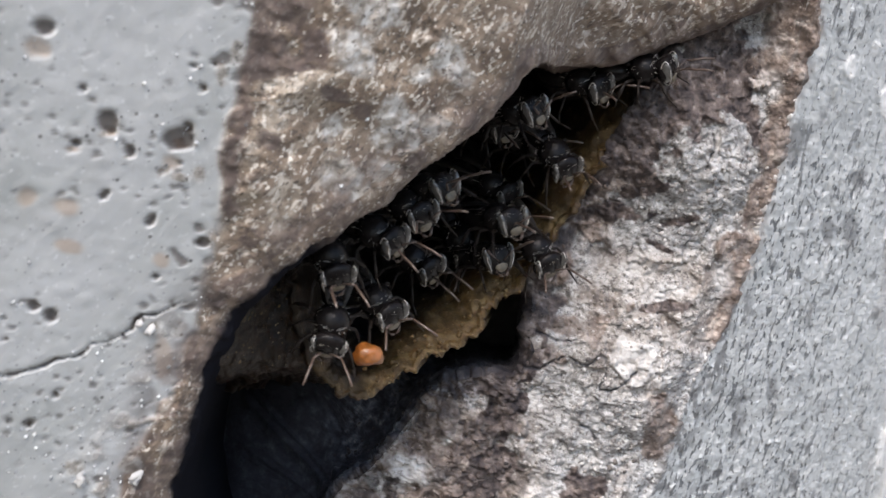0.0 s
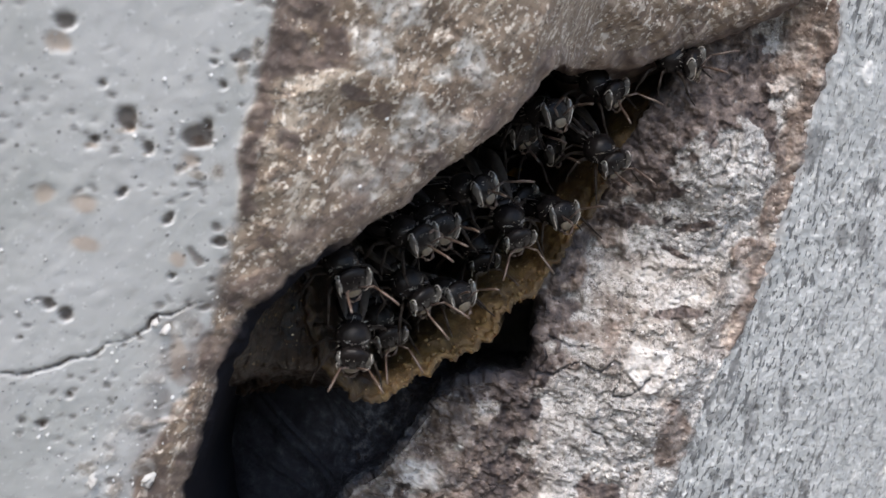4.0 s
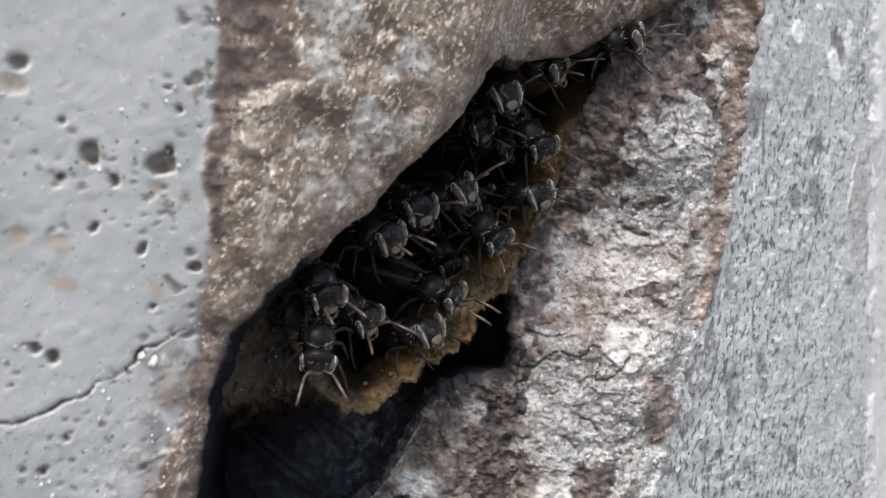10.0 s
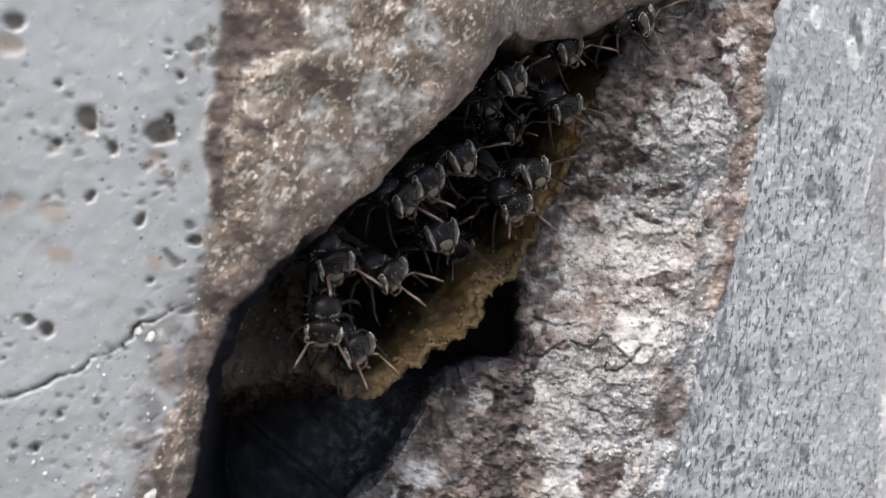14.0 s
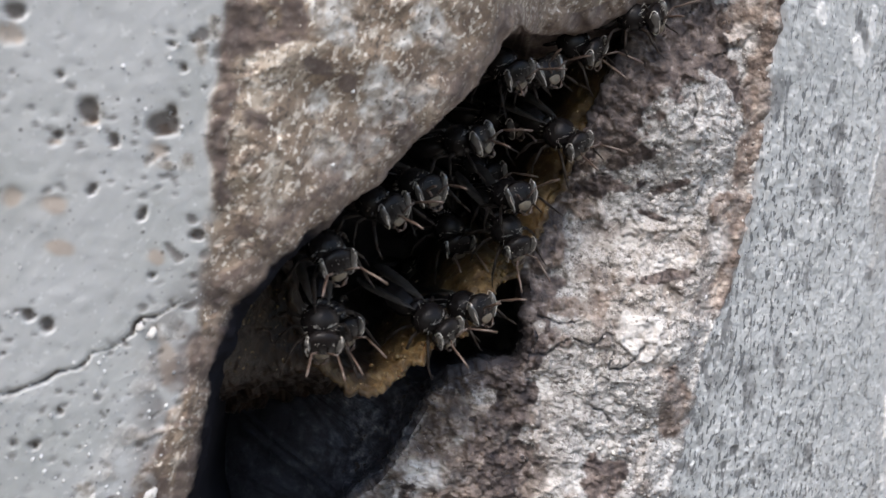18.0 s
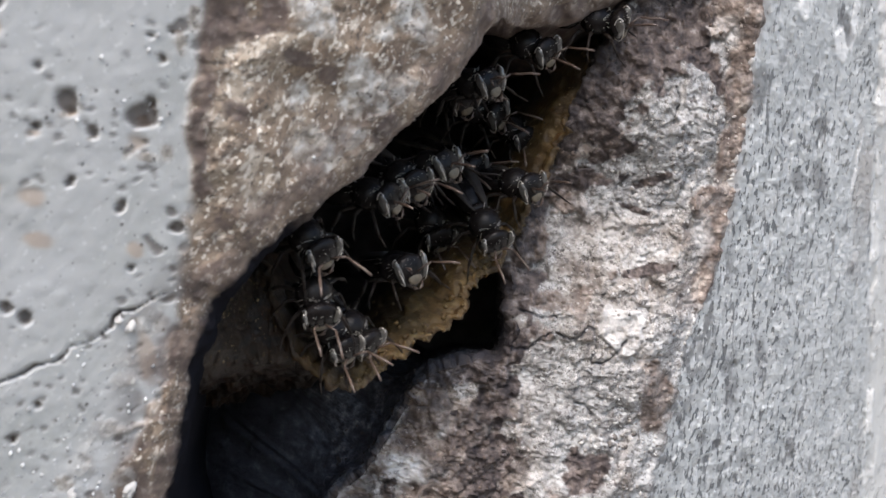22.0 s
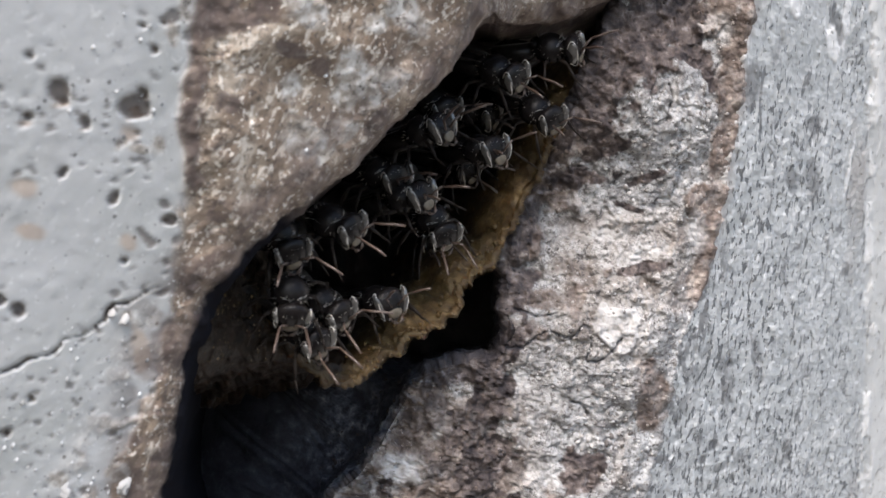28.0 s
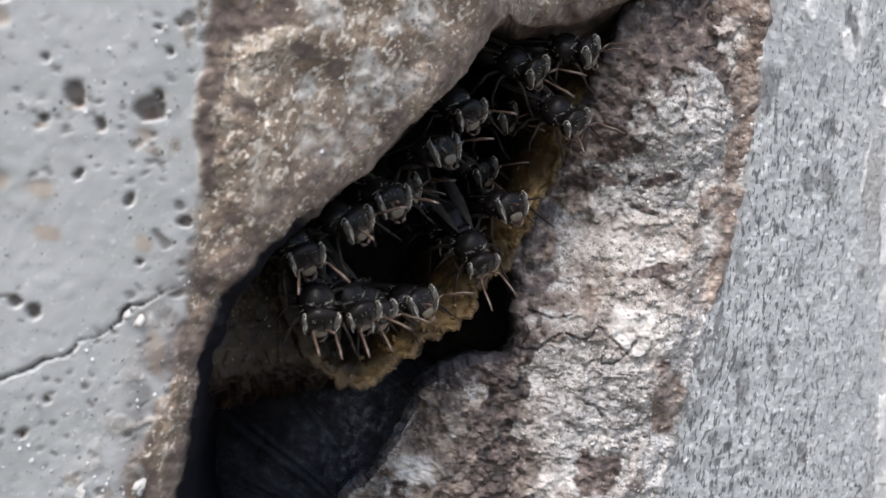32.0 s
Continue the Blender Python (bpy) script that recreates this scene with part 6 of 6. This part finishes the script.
    walk(r3, [crawl(*r) for r in (
        (0, 4.02, -2.40, 0.21, -46, 34), (1, 1.59, -5.04, 1.51, -48, 29), (2, 2.06, -3.78, -0.34, -57, 23), (3, 1.99, -4.31, 0.91, -61, 21),
        (6, 1.60, -5.03, 1.54, -49, 35), (7, 1.36, -5.25, 1.26, -59, 34), (8, 0.43, -6.37, 0.96, -60, 28), (9, 0.59, -5.81, -0.06, -51, 23),
        (10, 2.52, -3.66, 1.05, -45, 21), (11, 2.92, -3.06, 0.82, -50, 25), (12, 2.96, -2.63, -0.24, -60, 31), (13, 2.47, -3.85, 1.40, -59, 35),
        (14, 2.88, -3.46, 1.82, -50, 34), (17, 2.45, -3.38, -0.02, -60, 21), (18, 2.85, -2.87, 0.00, -58, 25), (19, 2.78, -2.96, 0.02, -48, 31),
        (20, 2.71, -3.14, 0.27, -46, 35), (21, 2.66, -3.20, 0.23, -54, 34), (22, 2.65, -3.12, -0.03, -61, 28), (23, 2.09, -4.11, 0.71, -56, 23),
        (24, 1.90, -4.22, 0.34, -47, 21), (27, 0.59, -5.73, -0.27, -61, 35), (28, 0.73, -5.67, 0.07, -55, 34), (29, 1.81, -4.66, 1.23, -46, 28),
        (30, -0.29, -6.93, -0.13, -48, 23), (31, 0.66, -5.60, -0.39, -57, 21), (32, 1.65, -4.09, -1.01, -61, 25),
    )])
    walk(r4, [crawl(*r) for r in (
        (0, 1.77, -3.38, 0.26, 6, 59), (1, 0.71, -5.62, -0.13, 8, 58), (2, 0.65, -5.57, -0.53, 0, 52), (3, -0.34, -6.60, -1.28, -7, 47),
        (6, 0.86, -5.05, -1.21, 8, 55), (7, 1.62, -3.79, -1.97, -2, 59), (8, 1.27, -4.08, -2.48, -7, 57), (9, -0.16, -5.84, -2.80, -1, 52),
        (10, -0.46, -6.27, -2.67, 8, 46), (11, 0.84, -5.13, -1.06, 6, 45), (12, -0.45, -4.53, -1.87, -3, 49), (13, -0.41, -6.24, -2.58, -7, 55),
        (14, -0.22, -7.11, 0.61, 1, 59), (17, -1.06, -7.12, -2.50, -5, 46), (18, 1.26, -4.05, -2.59, -6, 45), (19, 1.56, -3.90, -1.87, 3, 49),
        (20, -0.48, -6.28, -2.71, 9, 55), (21, -0.44, -2.83, -0.96, 3, 59), (22, -0.87, -7.34, -1.15, -6, 57), (23, 1.26, -4.54, -1.17, -5, 52),
        (24, -0.43, -6.40, -2.17, 4, 46), (27, -1.23, -7.29, -2.64, -6, 55), (28, -1.43, -7.56, -2.63, -4, 59), (29, -1.21, -7.34, -2.43, 6, 57),
        (30, -1.63, -7.83, -2.59, 8, 52), (31, -1.28, -7.28, -2.85, 0, 46), (32, -0.79, -6.74, -2.58, -7, 45),
    )])
    walk(r5, [crawl(*r) for r in (
        (0, -1.05, -4.70, -0.48, -25, 25), (1, -1.85, -8.66, -1.06, -29, 19), (2, -1.92, -8.15, -2.76, -39, 15), (3, -1.88, -8.60, -1.33, -40, 17),
        (6, -1.09, -7.30, -2.11, -31, 29), (7, -0.65, -6.54, -2.62, -40, 25), (8, 0.08, -5.49, -2.90, -39, 19), (9, -3.14, -9.35, -3.94, -29, 15),
        (10, 0.51, -5.48, -1.30, -25, 17), (11, -0.57, -5.80, -1.51, -33, 22), (12, -1.79, -7.70, -3.57, -41, 28), (13, -1.55, -7.27, -3.91, -38, 29),
        (14, -2.20, -9.16, -0.94, -28, 25), (17, -1.51, -7.08, -4.31, -41, 17), (18, -0.16, -5.60, -3.46, -36, 22), (19, -1.00, -6.43, -1.35, -27, 28),
        (20, -2.02, -7.94, -3.76, -27, 29), (21, -2.72, -5.51, -1.38, -36, 25), (22, -2.51, -8.50, -3.99, -41, 19), (23, -2.53, -9.07, -2.40, -34, 15),
        (24, -2.23, -6.63, -2.39, -26, 17), (27, -2.51, -8.84, -3.03, -41, 29), (28, -3.31, -9.90, -2.99, -33, 25), (29, -2.57, -6.88, -2.87, -25, 19),
        (30, -2.89, -9.35, -2.98, -29, 15), (31, -2.14, -8.42, -2.81, -39, 17), (32, -2.41, -8.73, -2.97, -40, 23),
    )])
    walk(d1, [crawl(*r) for r in (
        (0, 2.89, -0.31, 5.38, -11, 22), (9, 2.99, -0.31, 5.30, -6, 18), (20, 2.81, -0.31, 5.48, -17, 25), (32, 2.89, -0.31, 5.38, -11, 22),
    )])
    walk(d2, [crawl(*r) for r in (
        (0, 0.39, -1.13, 0.02, -58, 30), (9, 0.49, -1.13, -0.06, -53, 26), (20, 0.31, -1.13, 0.12, -64, 33), (32, 0.39, -1.13, 0.02, -58, 30),
    )])
    walk(d3, [crawl(*r) for r in (
        (0, 1.89, -0.27, 3.01, -23, 31), (9, 1.99, -0.27, 2.93, -18, 27), (20, 1.81, -0.27, 3.11, -29, 34), (32, 1.89, -0.27, 3.01, -23, 31),
    )])
    # feelers keep swaying while the bees stand
    for n, bee in enumerate(bees):
        for k, ob in enumerate([o for o in bee.children if o.name.startswith("antenna")]):
            base = ob.location.copy()
            walk(ob, [feel(t, base, 14 * math.sin(1.9 * t + n * 1.7 + k * 2.1), 12 * math.sin(1.3 * t + n * 2.3 + k)) for t in range(0, 33, 1)])


motions()
